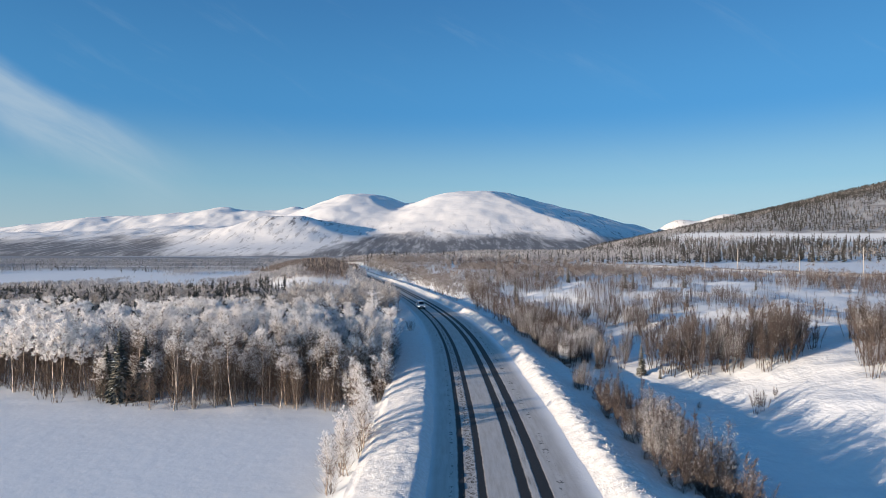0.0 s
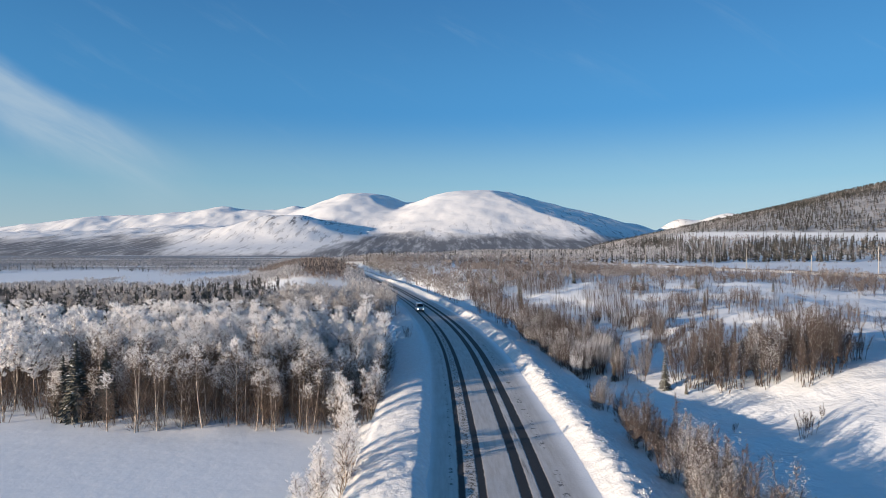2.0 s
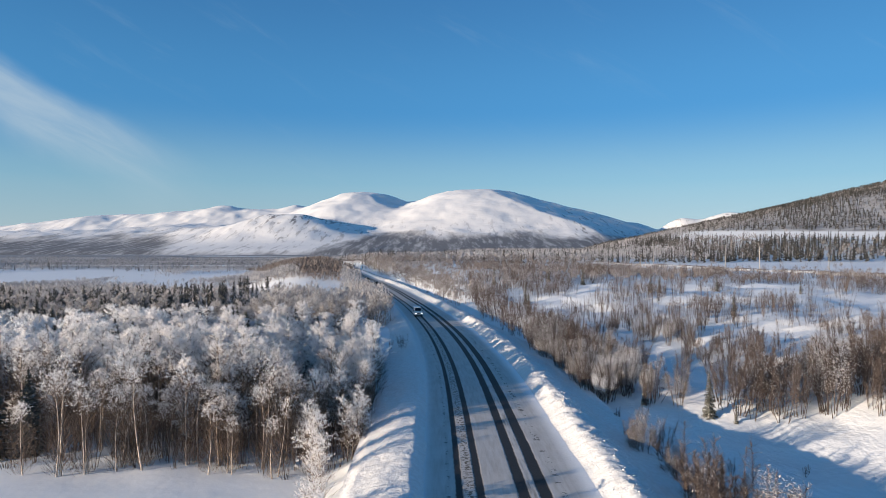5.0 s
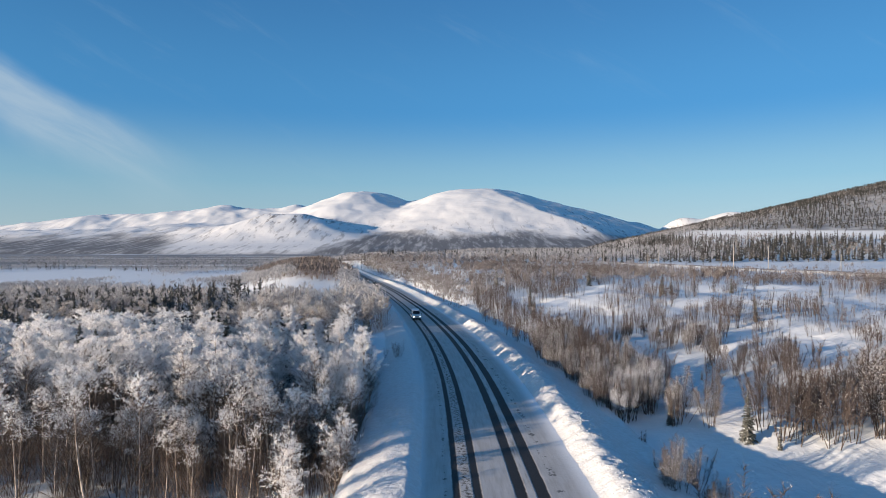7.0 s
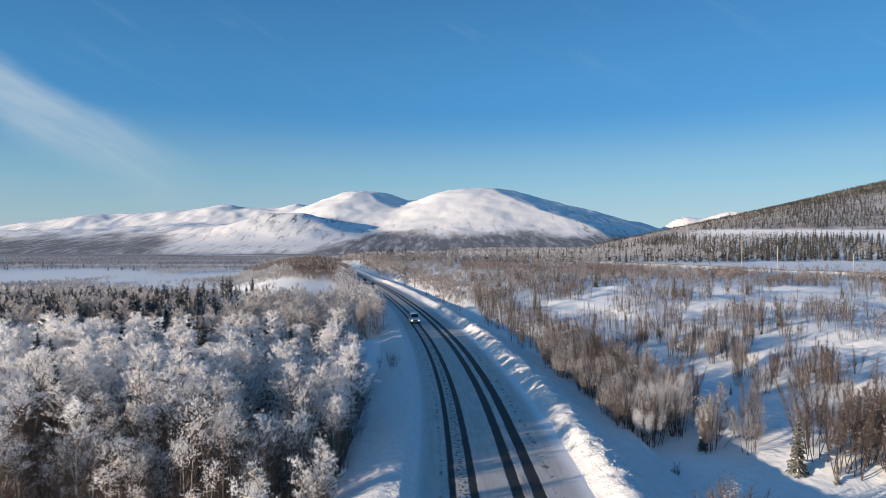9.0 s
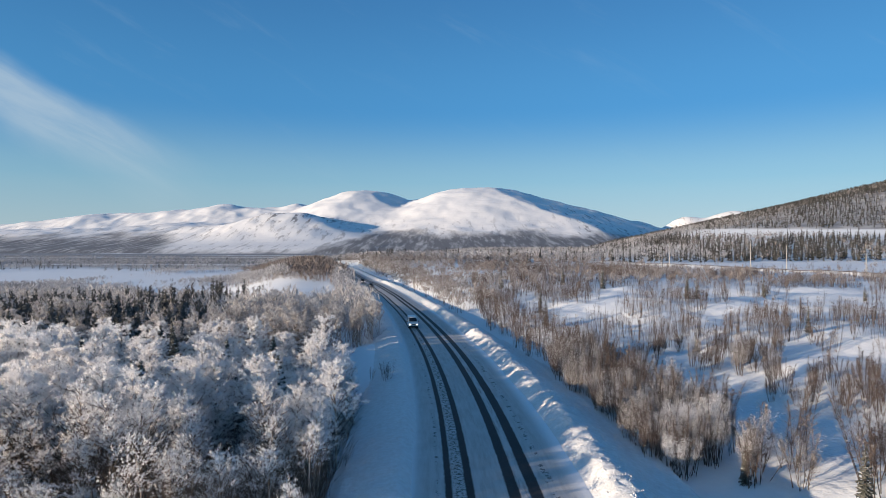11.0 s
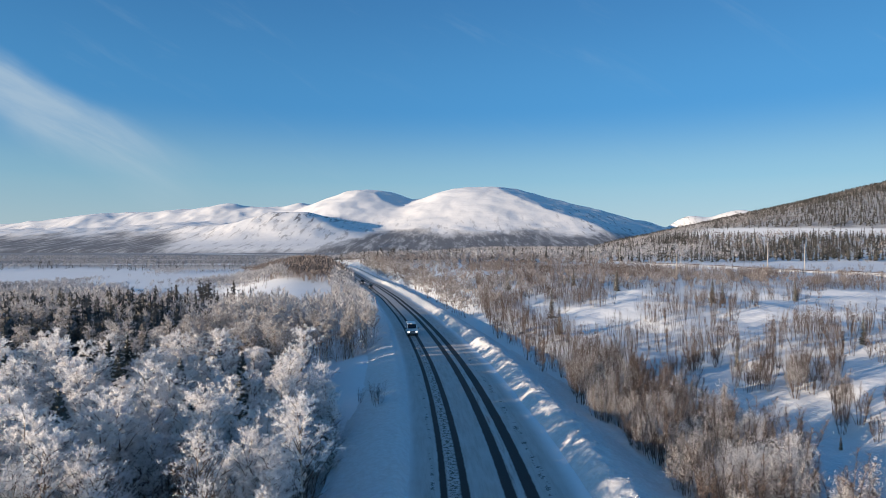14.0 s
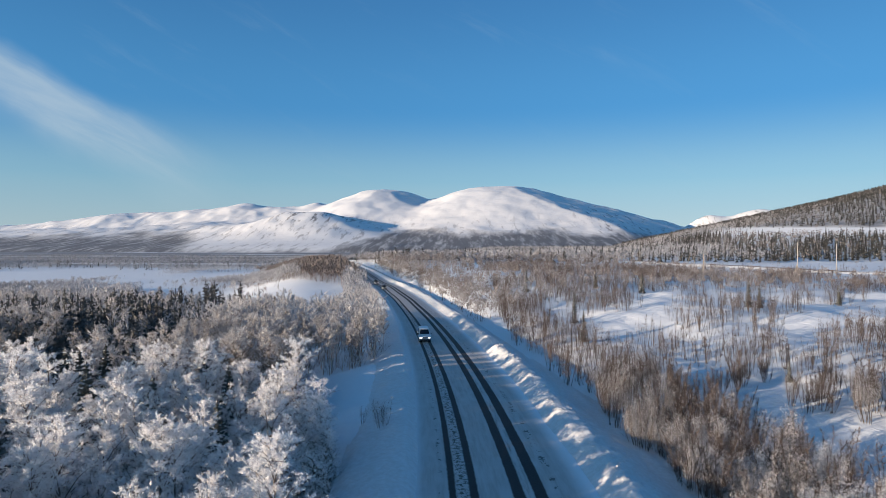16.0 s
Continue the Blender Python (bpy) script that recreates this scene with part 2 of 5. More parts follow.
FROST = twig_material("frosted_twigs", (0.76, 0.735, 0.725), (0.985, 0.975, 0.97), by_object=0.8, glow=0.55)
FROST_DIM = twig_material("thinly_frosted_twigs", (0.16, 0.14, 0.13), (0.52, 0.485, 0.47), glow=0.25)
FROST_FAR = twig_material("distant_frosted_woods", (0.17, 0.17, 0.18), (0.56, 0.55, 0.555), 0.02, glow=0.25)
FROST_MID = twig_material("greyish_frosted_twigs", (0.26, 0.235, 0.22), (0.80, 0.775, 0.76), glow=0.38)
BROWN = twig_material("bare_brown_twigs", (0.068, 0.050, 0.040), (0.23, 0.175, 0.14))
SHRUB = twig_material("bare_willow_twigs", (0.050, 0.039, 0.036), (0.160, 0.128, 0.114))
NEEDLES = twig_material("spruce_needles", (0.035, 0.040, 0.033), (0.21, 0.205, 0.185), 0.8)
NEEDLES_FROSTED = twig_material("thinly_frosted_needles", (0.028, 0.030, 0.027), (0.22, 0.21, 0.20), 0.6)
BROWN_FAR = twig_material("bare_brown_far_woods", (0.085, 0.068, 0.060), (0.31, 0.27, 0.25), 0.05, glow=0.1)
GREY_FAR = twig_material("grey_hill_birches", (0.09, 0.082, 0.08), (0.33, 0.31, 0.305), 0.05)
NEEDLES_FAR = twig_material("far_conifer_needles", (0.025, 0.028, 0.025), (0.13, 0.125, 0.12), 0.08)


def bark_material(name, pale, dark, scale):
    m, t, b, p = material(name, 0.8, 0.2)
    mp = t.nodes.new("ShaderNodeMapping")
    mp.inputs["Scale"].default_value = (1.0, 1.0, 0.35)
    t.links.new(p, mp.inputs["Vector"])
    n = noise_at(t, mp.outputs[0], scale, 5.0, 0.7)
    paint(t, b, blend(t, span(t, n, 0.42, 0.62), pale, dark))
    relief(t, b, n, 0.5, 0.02)
    return m


BIRCH_BARK = bark_material("birch_bark", (0.68, 0.59, 0.50), (0.16, 0.12, 0.10), 4.0)
DARK_BARK = bark_material("dark_bark", (0.13, 0.10, 0.085), (0.06, 0.05, 0.045), 6.0)
POLE_WOOD = bark_material("weathered_pole_wood", (0.30, 0.27, 0.24), (0.17, 0.15, 0.13), 5.0)


# ---- geometry helpers ----
def vnoise(x, y, scale, seed=0):
    """Smooth value noise, 0 to 1, on arrays."""
    x, y = np.asarray(x, float) / scale + seed * 17.31, np.asarray(y, float) / scale - seed * 9.73
    xi, yi = np.floor(x), np.floor(y)
    fx, fy = x - xi, y - yi
    fx, fy = fx * fx * (3 - 2 * fx), fy * fy * (3 - 2 * fy)

    def corner(a, b):
        v = np.sin(a * 127.1 + b * 311.7 + seed * 74.7) * 43758.5453
        return v - np.floor(v)

    return (corner(xi, yi) * (1 - fx) + corner(xi + 1, yi) * fx) * (1 - fy) + (corner(xi, yi + 1) * (1 - fx) + corner(xi + 1, yi + 1) * fx) * fy


def fbm(x, y, scale, seed=0, octaves=4, gain=0.5):
    total, amp, norm = 0, 1.0, 0.0
    for k in range(octaves):
        total = total + amp * vnoise(x, y, scale / 2**k, seed + k)
        norm, amp = norm + amp, amp * gain
    return total / norm


def ss(a, b, x):
    t = np.clip((np.asarray(x, float) - a) / (b - a), 0, 1)
    return t * t * (3 - 2 * t)


def mesh_of(name, verts, tris, smooth=False):
    verts, tris = np.asarray(verts, np.float32), np.asarray(tris, np.int32)
    me = bpy.data.meshes.new(name)
    me.vertices.add(len(verts))
    me.vertices.foreach_set("co", verts.ravel())
    me.loops.add(tris.size)
    me.loops.foreach_set("vertex_index", tris.ravel())
    k = tris.shape[1]
    me.polygons.add(len(tris))
    me.polygons.foreach_set("loop_start", np.arange(len(tris), dtype=np.int32) * k)
    me.update(calc_edges=True)
    if smooth:
        me.polygons.foreach_set("use_smooth", np.ones(len(tris), bool))
    return me


def grid_faces(nu, nv):
    i = np.arange(nu * nv).reshape(nu, nv)
    return np.stack([i[:-1, :-1], i[1:, :-1], i[1:, 1:], i[:-1, 1:]], -1).reshape(-1, 4)


def mesh_object(name, me, mat, parent=None, label=""):
    me.materials.append(mat)
    ob = new(name, me)
    if parent is not None:
        ob.parent = parent
    return tagged(ob, label) if label else ob


def part(name, bm, mat, parent, label=""):
    me = bpy.data.meshes.new(name)
    bm.to_mesh(me)
    bm.free()
    return mesh_object(name, me, mat, parent, label)


# ---- the lie of the land ----
ROAD_Y = np.array([-60, 20, 50, 75, 90, 100, 110, 120, 135, 158, 185, 210, 240, 264, 300, 327, 450, 615, 900.0])
ROAD_X = np.array([0.6, 3.0, 3.5, 3.1, 2.6, 2.0, 1.15, 0.2, -1.5, -4.6, -8.7, -13, -18.6, -24, -32, -40, -69, -113, -195.0])
TABLE_Y = np.linspace(-60, 900, 1921)


def smooth_curve(xs, ys):
    v = np.interp(TABLE_Y, xs, ys)
    for _ in range(3):
        pad = np.pad(v, 12, mode="reflect", reflect_type="odd")
        v = np.convolve(pad, np.ones(25) / 25, "valid")
    return v


CURVE = smooth_curve(ROAD_Y, ROAD_X)
GRADE = smooth_curve(np.array([-60, 100, 120, 155, 220, 330, 560, 620, 900.0]), np.array([0.3, 0.3, 0.2, -0.4, -1.7, -2.3, -3.4, -3.7, -22.0]))
HEADING = np.gradient(CURVE, TABLE_Y)


def road_x(y):
    return np.interp(y, TABLE_Y, CURVE)


def road_z(y):
    return np.interp(y, TABLE_Y, GRADE)


def road_off(x, y):
    """Metres to the right of the road's middle line."""
    return (x - road_x(y)) / np.sqrt(1 + np.interp(y, TABLE_Y, HEADING) ** 2)


def ground_z(x, y):
    x, y = np.asarray(x, float), np.asarray(y, float)
    d = road_off(x, y)
    away = ss(-28, -85, d)
    left = -2.9 + 1.4 * ss(100, 200, y) * (1 - away) - (2.6 * ss(110, 200, y) + 9.6 * ss(190, 380, y)) * away - 9 * ss(480, 1000, y) * (1 - away) - 12 * ss(900, 2000, y)
    left = left + (fbm(x, y, 14, 3) - 0.5) * 0.9 * ss(64, 72, y + 0.1 * x + 6)
    right = -1.3 + 1.7 * ss(8, 24, d) - (1.2 * ss(128, 100, y) + 1.7 * ss(82, 66, y)) * ss(48, 27, d) + 3.4 * ss(24, 75, d + 0.12 * (y - 60)) - 14 * ss(420, 1000, y) * ss(260, 60, d) - 14 * ss(900, 2000, y)
    right = right + ((fbm(x, y, 9, 5) - 0.5) * (1.6 + 0.9 * ss(85, 110, y) * ss(230, 190, y)) + (fbm(x, y, 3.2, 8, 3) - 0.5) * 0.75) * ss(12, 24, d) * ss(900, 300, y)
    for mx, my, rx, ry, mh in ((30.5, 79.0, 3.2, 2.4, 0.8), (32.6, 58.5, 1.3, 1.1, 0.9), (66.0, 112.0, 6.0, 3.0, 1.3)):
        right = right + mh * np.exp(-((x - mx) / rx) ** 2 - ((y - my) / ry) ** 2)
    z = np.where(d < 0, left, right)
    hill = 0.214 * np.maximum(x - 0.235 * y + 0.03 * y * fbm(x, y, 300, 2), 0) * ss(390, 800, y) * ss(2500, 1500, y)
    z = z + hill * (1 + 0.12 * (fbm(x, y, 220, 6) - 0.5))
    bench = ss(98, 112, y) * ss(144, 134, y)
    plat_l = ss(-13.5 - 7 * bench, -6.2 - 3 * bench, d)
    plat_r = ss(16.5, 9.5, d)
    fade = ss(900, 640, y)
    plat = np.where(d < 0, plat_l, plat_r) * fade
    return z * (1 - plat) + (road_z(y) - 0.25) * plat


# ---- ground: one sheet to the horizon ----
def stretched(n_neg, n_pos, step, k, origin):
    i = np.arange(-n_neg, n_pos + 1)
    return origin + step / k * np.sinh(k * i)


def build_ground():
    gx = stretched(178, 178, 0.7, 0.0335, 2.0)
    gy = stretched(110, 300, 0.55, 0.0215, 62.0)
    X, Y = np.meshgrid(gx, gy, indexing="ij")
    Z = ground_z(X, Y)
    me = mesh_of("ground", np.stack([X, Y, Z], -1).reshape(-1, 3), grid_faces(len(gx), len(gy)), True)
    ob = mesh_object("ground", me, SNOW)
    tagged(ob, "wind-packed snow over rolling valley ground", "ground", kind="structure")
    return gx, gy


GX, GY = build_ground()


def along_road():
    ys, y = [], -55.0
    while y < 690:
        ys.append(y)
        y += 1.5 if y < 20 else 0.22 if y < 135 else 0.22 + (y - 135) * 0.006
    return np.array(ys)


def road_strip(name, offsets, height, mat, label, category):
    ys = along_road()
    Y, D = np.meshgrid(ys, offsets, indexing="ij")
    h = np.interp(Y, TABLE_Y, HEADING)
    n = np.sqrt(1 + h * h)
    X, YY = road_x(Y) + D / n, Y - D * h / n
    Z = road_z(Y) + height(D, Y)
    me = mesh_of(name, np.stack([X, YY, Z], -1).reshape(-1, 3), grid_faces(len(ys), len(offsets))[:, ::-1], True)
    uv = me.uv_layers.new(name="lane")
    idx = np.empty(len(me.loops), np.int32)
    me.loops.foreach_get("vertex_index", idx)
    flat = np.stack([D.ravel(), Y.ravel()], -1)[idx]
    uv.data.foreach_set("uv", flat.astype(np.float32).ravel())
    ob = mesh_object(name, me, mat)
    return tagged(ob, label, category, kind="structure")


def right_bank(d, y):
    n1, n2, n3 = fbm(d * 1.2, y, 1.7, 11), fbm(d, y, 0.75, 14, 3), fbm(d * 0.4, y, 7.0, 17, 2)
    lumpy = ss(115, 150, y)
    wob = d + (n3 - 0.5) * (0.45 + 0.25 * lumpy)
    rise = ss(5.9, 7.9, wob)
    fall = ss(12.2, 8.0, wob)
    tall = (0.92 + 0.16 * n1 + lumpy * 0.25 * n1) * rise * fall
    rough = ((n2 - 0.5) * 0.40 + (fbm(d, y, 0.3, 19, 2) - 0.5) * 0.24) * rise * ss(12.5, 8.0, d)
    return -0.06 + tall + rough - 0.42 * ss(8.0, 12.8, d) - 0.3 * ss(12.2, 13.6, d)


def left_bank(d, y):
    n1, n2 = fbm(d * 1.4, y, 3.0, 21), fbm(d, y, 0.8, 24, 3)
    a = -d
    rise = ss(4.7, 5.9, a + (n1 - 0.5) * 0.4)
    tall = (0.55 + 0.25 * n1) * rise * ss(11.5, 5.6, a)
    return -0.06 + tall + ((n2 - 0.5) * 0.12 + (fbm(d, y, 0.28, 27, 2) - 0.5) * 0.12) * rise - 0.42 * ss(7.0, 10.6, a) - 0.35 * ss(9.6, 10.6, a)


def road_height(d, y):
    return 0.02 + (fbm(d, y, 2.2, 31, 2) - 0.5) * 0.03


road_strip("road", np.linspace(-5.9, 6.9, 28), road_height, ROAD, "packed snow road with dark bare wheel tracks", "road")
road_strip("snow_bank_right", np.linspace(5.2, 13.6, 40), right_bank, BANK_SNOW, "ploughed chunky snow bank beside the road", "snow bank")
road_strip("snow_bank_left", np.linspace(-10.6, -4.6, 30), left_bank, BANK_SNOW, "low rounded snow bank along the road edge", "snow bank")


# ---- mountains ----
def build_mountains():
    gx, gy = np.arange(-4300, 4300, 16.0), np.arange(2350, 4980, 26.0)
    X, Y = np.meshgrid(gx, gy, indexing="ij")

    def dome(cx, cy, left, right, ry, h, power=2.0):
        rx = np.where(X < cx, left, right)
        return h * np.exp(-(np.abs((X - cx) / rx) ** power + np.abs((Y - cy) / ry) ** power))

    def lee(h, crest, top, fall, ridge, tilt):
        """Cuts a dome off along a straight flank that falls away east and south of its ridge."""
        return np.minimum(h, np.maximum(top - fall * (X - crest + 60 * (fbm(X, Y, 300, 43, 3) - 0.5)) - tilt * np.maximum(ridge - Y, 0), 0))

    tops = [
        lee(dome(-560, 4520, 800, 690, 950, 426), -450, 424, 0.33, 4520, 0.2), lee(dome(195, 4450, 800, 1700, 1080, 442, 2.2), 470, 440, 0.262, 4450, 0.2), lee(dome(300, 4080, 420, 430, 620, 262, 2.3), 430, 262, 0.45, 4080, 0.25), dome(640, 4800, 300, 520, 400, 378),
        dome(-1150, 4520, 3000, 700, 620, 296), dome(-1640, 4500, 330, 330, 500, 312), dome(-1105, 4540, 260, 260, 420, 322),
        dome(-2500, 4300, 420, 420, 420, 215), lee(dome(-880, 3420, 560, 640, 440, 200, 2.1), -800, 198, 0.215, 3420, 0.12), dome(-1250, 3500, 500, 500, 380, 120),
        dome(1480, 4930, 700, 420, 260, 228), dome(2340, 4900, 480, 600, 300, 302), dome(1960, 4920, 300, 460, 260, 252), dome(500, 3650, 1100, 900, 620, 80), dome(-210, 4620, 380, 340, 420, 374),
        dome(-2300, 3650, 1100, 1100, 600, 105), dome(-1200, 3900, 2200, 1500, 800, 150),
    ]
    Z = np.log(sum(np.exp(t / 18.0) for t in tops) - len(tops) + 1) * 18.0
    Z = Z + (fbm(X, Y, 480, 41, 5, 0.55) - 0.5) * 50 * ss(20, 160, Z) * (1 - 0.5 * ss(-100, 400, X)) * (1 - 0.75 * ss(230, 380, Z)) + (fbm(X, Y, 110, 47, 3) - 0.5) * 15 * ss(30, 120, Z)
    Z = Z + (0.5 - np.abs(fbm(X, Y, 170, 49, 3) - 0.5)) * 34 * ss(40, 110, Z) * ss(-500, -700, X)
    Z = Z - 32 + 6 * ss(2350, 2700, Y) - 30 * ss(2700, 2350, Y)
    me = mesh_of("mountain_range", np.stack([X, Y, Z], -1).reshape(-1, 3), grid_faces(len(gx), len(gy)), True)
    ob = mesh_object("mountain_range", me, MOUNTAIN)
    tagged(ob, "snow-covered rounded mountains with wooded lower slopes", "mountains", kind="structure")


build_mountains()


# ---- growing things ----
class Geo:
    """Triangles gathered from spikes and tubes."""

    def __init__(self):
        self.v, self.f, self.n = [], [], 0

    def add(self, v, f):
        self.v.append(np.asarray(v, np.float32)), self.f.append(np.asarray(f, np.int32) + self.n)
        self.n += len(v)

    def spikes(self, base, way, length, radius):
        """Thin three-sided tapering twigs."""
        base, way = np.asarray(base, float).reshape(-1, 3), np.asarray(way, float).reshape(-1, 3)
        n = len(base)
        way = way / (np.linalg.norm(way, axis=1, keepdims=True) + 1e-9)
        side = np.cross(way, np.where(np.abs(way[:, 2:]) > 0.9, (1.0, 0, 0), (0, 0, 1.0)))
        side /= np.linalg.norm(side, axis=1, keepdims=True)
        other = np.cross(way, side)
        length, radius = np.broadcast_to(length, n)[:, None], np.broadcast_to(radius, n)[:, None]
        ring = [base + radius * (math.cos(a) * side + math.sin(a) * other) for a in (0.5, 2.6, 4.7)]
        v = np.stack([*ring, base + way * length], 1).reshape(-1, 3)
        k = np.arange(n)[:, None, None] * 4
        self.add(v, (k + np.array([[0, 1, 3], [1, 2, 3], [2, 0, 3]])).reshape(-1, 3))

    def blades(self, base, way, length, width, rng):
        """Single slim leaves of frost or twig, each turned at random."""
        base, way = np.asarray(base, float).reshape(-1, 3), np.asarray(way, float).reshape(-1, 3)
        n = len(base)
        way = way / (np.linalg.norm(way, axis=1, keepdims=True) + 1e-9)
        side = np.cross(way, unit(rng, n))
        side /= np.linalg.norm(side, axis=1, keepdims=True) + 1e-9
        length, width = np.broadcast_to(length, n)[:, None], np.broadcast_to(width, n)[:, None]
        v = np.stack([base - side * width / 2, base + side * width / 2, base + way * length], 1).reshape(-1, 3)
        self.add(v, np.arange(n * 3).reshape(-1, 3))

    def tube(self, pts, radii, sides=5):
        pts, radii = np.asarray(pts, float), np.asarray(radii, float)
        t = np.gradient(pts, axis=0)
        t /= np.linalg.norm(t, axis=1, keepdims=True) + 1e-9
        s = np.cross(t, (0.3, 0.9, 0.2))
        s /= np.linalg.norm(s, axis=1, keepdims=True) + 1e-9
        o = np.cross(t, s)
        a = np.arange(sides) * 2 * np.pi / sides
        v = pts[:, None] + radii[:, None, None] * (np.cos(a)[None, :, None] * s[:, None] + np.sin(a)[None, :, None] * o[:, None])
        f = []
        for i in range(len(pts) - 1):
            for j in range(sides):
                p, q = i * sides + j, i * sides + (j + 1) % sides
                f += [(p, q, q + sides), (p, q + sides, p + sides)]
        self.add(v.reshape(-1, 3), f)

    def done(self):
        return np.concatenate(self.v), np.concatenate(self.f)


def unit(rng, n, low=-1.0, high=1.0):
    z = rng.uniform(low, high, n)
    a = rng.uniform(0, 2 * np.pi, n)
    r = np.sqrt(np.maximum(0, 1 - z * z))
    return np.stack([r * np.cos(a), r * np.sin(a), z], -1)


def birch_shape(seed, height, frost, brown, limbs, spread=0.30, first=0.38, stems=1, tuft=1.0, fine=True, bare_to=0.66):
    """Trunk, bare limbs with lower twigs, and frosted crown of one birch, as three Geos."""
    rng = np.random.default_rng(seed)
    trunk, bare, crown = Geo(), Geo(), Geo()
    subs = 8 if fine else 4
    per, bper = max(2, frost // (limbs * stems * subs)), max(1, brown // stems)
    for s in range(stems):
        lean = rng.normal(0, 0.03 if stems == 1 else 0.05, 2)
        sway = rng.normal(0, 0.15, 2)
        u = np.linspace(0, 1, 6)
        h = height * (1 if s == 0 else rng.uniform(0.7, 0.95))
        root = np.array([0, 0]) if stems == 1 else rng.normal(0, 0.25, 2)
        axis = np.stack([root[0] + lean[0] * u * h + sway[0] * np.sin(u * 3), root[1] + lean[1] * u * h + sway[1] * np.sin(u * 3.4), u * h], -1)
        trunk.tube(axis, 0.0115 * h * (1 - u * 0.88), 5 if fine else 3)

        def at(w):
            return np.stack([np.interp(w, u, axis[:, k]) for k in range(3)], -1)

        for i in range(limbs):
            w = first + (0.98 - first) * ((i + rng.uniform(0, 1)) / limbs)
            rel = (w - first) / (1 - first)
            a = i * 2.4 + rng.uniform(-0.5, 0.5)
            reach = h * spread * (0.85 + 0.35 * rel - 1.12 * rel**2.0) * rng.uniform(0.7, 1.25) + 0.15
            way = np.array([math.cos(a), math.sin(a), rng.uniform(0.7, 1.3) + rel])
            way /= np.linalg.norm(way)
            p0 = at(np.array([w]))[0]
            mid, tip = p0 + way * reach * 0.55, p0 + way * reach + np.array([math.cos(a), math.sin(a), -0.3]) * 0.15 * reach
            if fine:
                bare.tube([p0, mid, tip], [0.013 * reach + 0.008, 0.013, 0.005], 3)
            else:
                bare.blades([p0], [tip - p0], reach, 0.07, rng)
            inner = 5 if fine else 4
            r = rng.uniform(0.05, 0.9, inner)
            bare.blades(p0 + (tip - p0) * r[:, None], way * 0.5 + unit(rng, inner, -0.3, 0.9), rng.uniform(0.5, 1.1, inner), (1.0 if fine else 1.8) * rng.uniform(0.018, 0.035, inner), rng)
            for j in range(subs):
                q = 0.2 + 0.8 * (j + rng.uniform(0, 1)) / subs
                b0 = p0 + (mid - p0) * q / 0.55 if q < 0.55 else mid + (tip - mid) * (q - 0.55) / 0.45
                sd = way * 0.6 + unit(rng, 1, -0.35, 0.8)[0]
                sd /= np.linalg.norm(sd)
                ln = rng.uniform(0.45, 0.95) * (0.5 + 0.06 * h)
                r = rng.uniform(0.05, 1, per)
                b = b0 + sd * (r * ln)[:, None] + np.array([0, 0, -0.22]) * (r**2 * ln)[:, None] + rng.normal(0, 0.05 * tuft, (per, 3))
                crown.blades(b, sd * 0.9 + unit(rng, per) * 0.8, tuft * rng.uniform(0.10, 0.25, per), tuft * rng.uniform(0.037, 0.083, per), rng)
        w = rng.uniform(0.03, bare_to, bper)
        a = rng.uniform(0, 2 * np.pi, bper)
        out = rng.uniform(0.0, 0.15, bper) * h
        b = at(w) + np.stack([np.cos(a) * out, np.sin(a) * out, 0 * a], -1)
        d = np.stack([np.cos(a), np.sin(a), rng.uniform(0.5, 2.6, bper)], -1)
        bare.blades(b, d, rng.uniform(0.4, 1.4, bper), (1.0 if fine else 1.7) * rng.uniform(0.018, 0.04, bper), rng)
    return trunk, bare, crown


def shrub_shape(seed, height, stems, twigs, spread=0.30, frosted=0.0, tuft=1.0):
    """Many upright stems from one root with fine twigs: stems, bare twigs, frosted tips."""
    rng = np.random.default_rng(seed)
    wood, bare, tips = Geo(), Geo(), Geo()
    for i in range(stems):
        a, r = rng.uniform(0, 2 * np.pi), rng.uniform(0.05, 1) ** 0.7
        h = height * rng.uniform(0.55, 1.0) * (1 - 0.15 * r)
        foot = np.array([math.cos(a) * r * 0.5, math.sin(a) * r * 0.5, -0.1])
        top = foot + np.array([math.cos(a) * r * spread * h, math.sin(a) * r * spread * h, h])
        mid = (foot + top) / 2 + np.append(rng.normal(0, 0.14, 2), 0)
        if tuft < 1.2:
            wood.tube([foot, mid, top], [0.008 + 0.004 * height, 0.013, 0.004], 3)
        else:
            wood.blades([foot, foot + (mid - foot) * 0.5], [mid - foot, top - foot], [h * 0.75, h * 0.8], [0.05, 0.04], rng)
        n = twigs // stems
        q = 0.34 + 0.66 * rng.uniform(0, 1, n) ** 0.8
        b = np.where(q[:, None] < 0.5, foot + (mid - foot) * q[:, None] * 2, mid + (top - mid) * (q[:, None] * 2 - 1))
        d = (top - foot) / h * 0.6 + unit(rng, n, -0.3, 0.8)
        ln = rng.uniform(0.2, 0.15 * height + 0.3, n) * (1.2 - 0.7 * q)
        bare.blades(b, d, ln, tuft * rng.uniform(0.012, 0.03, n), rng)
        m = int(n * 2.6 * frosted)
        if m:
            q2 = rng.uniform(0.45, 1.0, m) ** 0.8
            b2 = foot + (top - foot) * q2[:, None] + unit(rng, m) * (0.11 * height * rng.uniform(0.2, 1, m))[:, None]
            tips.blades(b2, unit(rng, m, -0.2, 1), tuft * rng.uniform(0.06, 0.14, m), tuft * rng.uniform(0.025, 0.05, m), rng)
    return wood, bare, tips


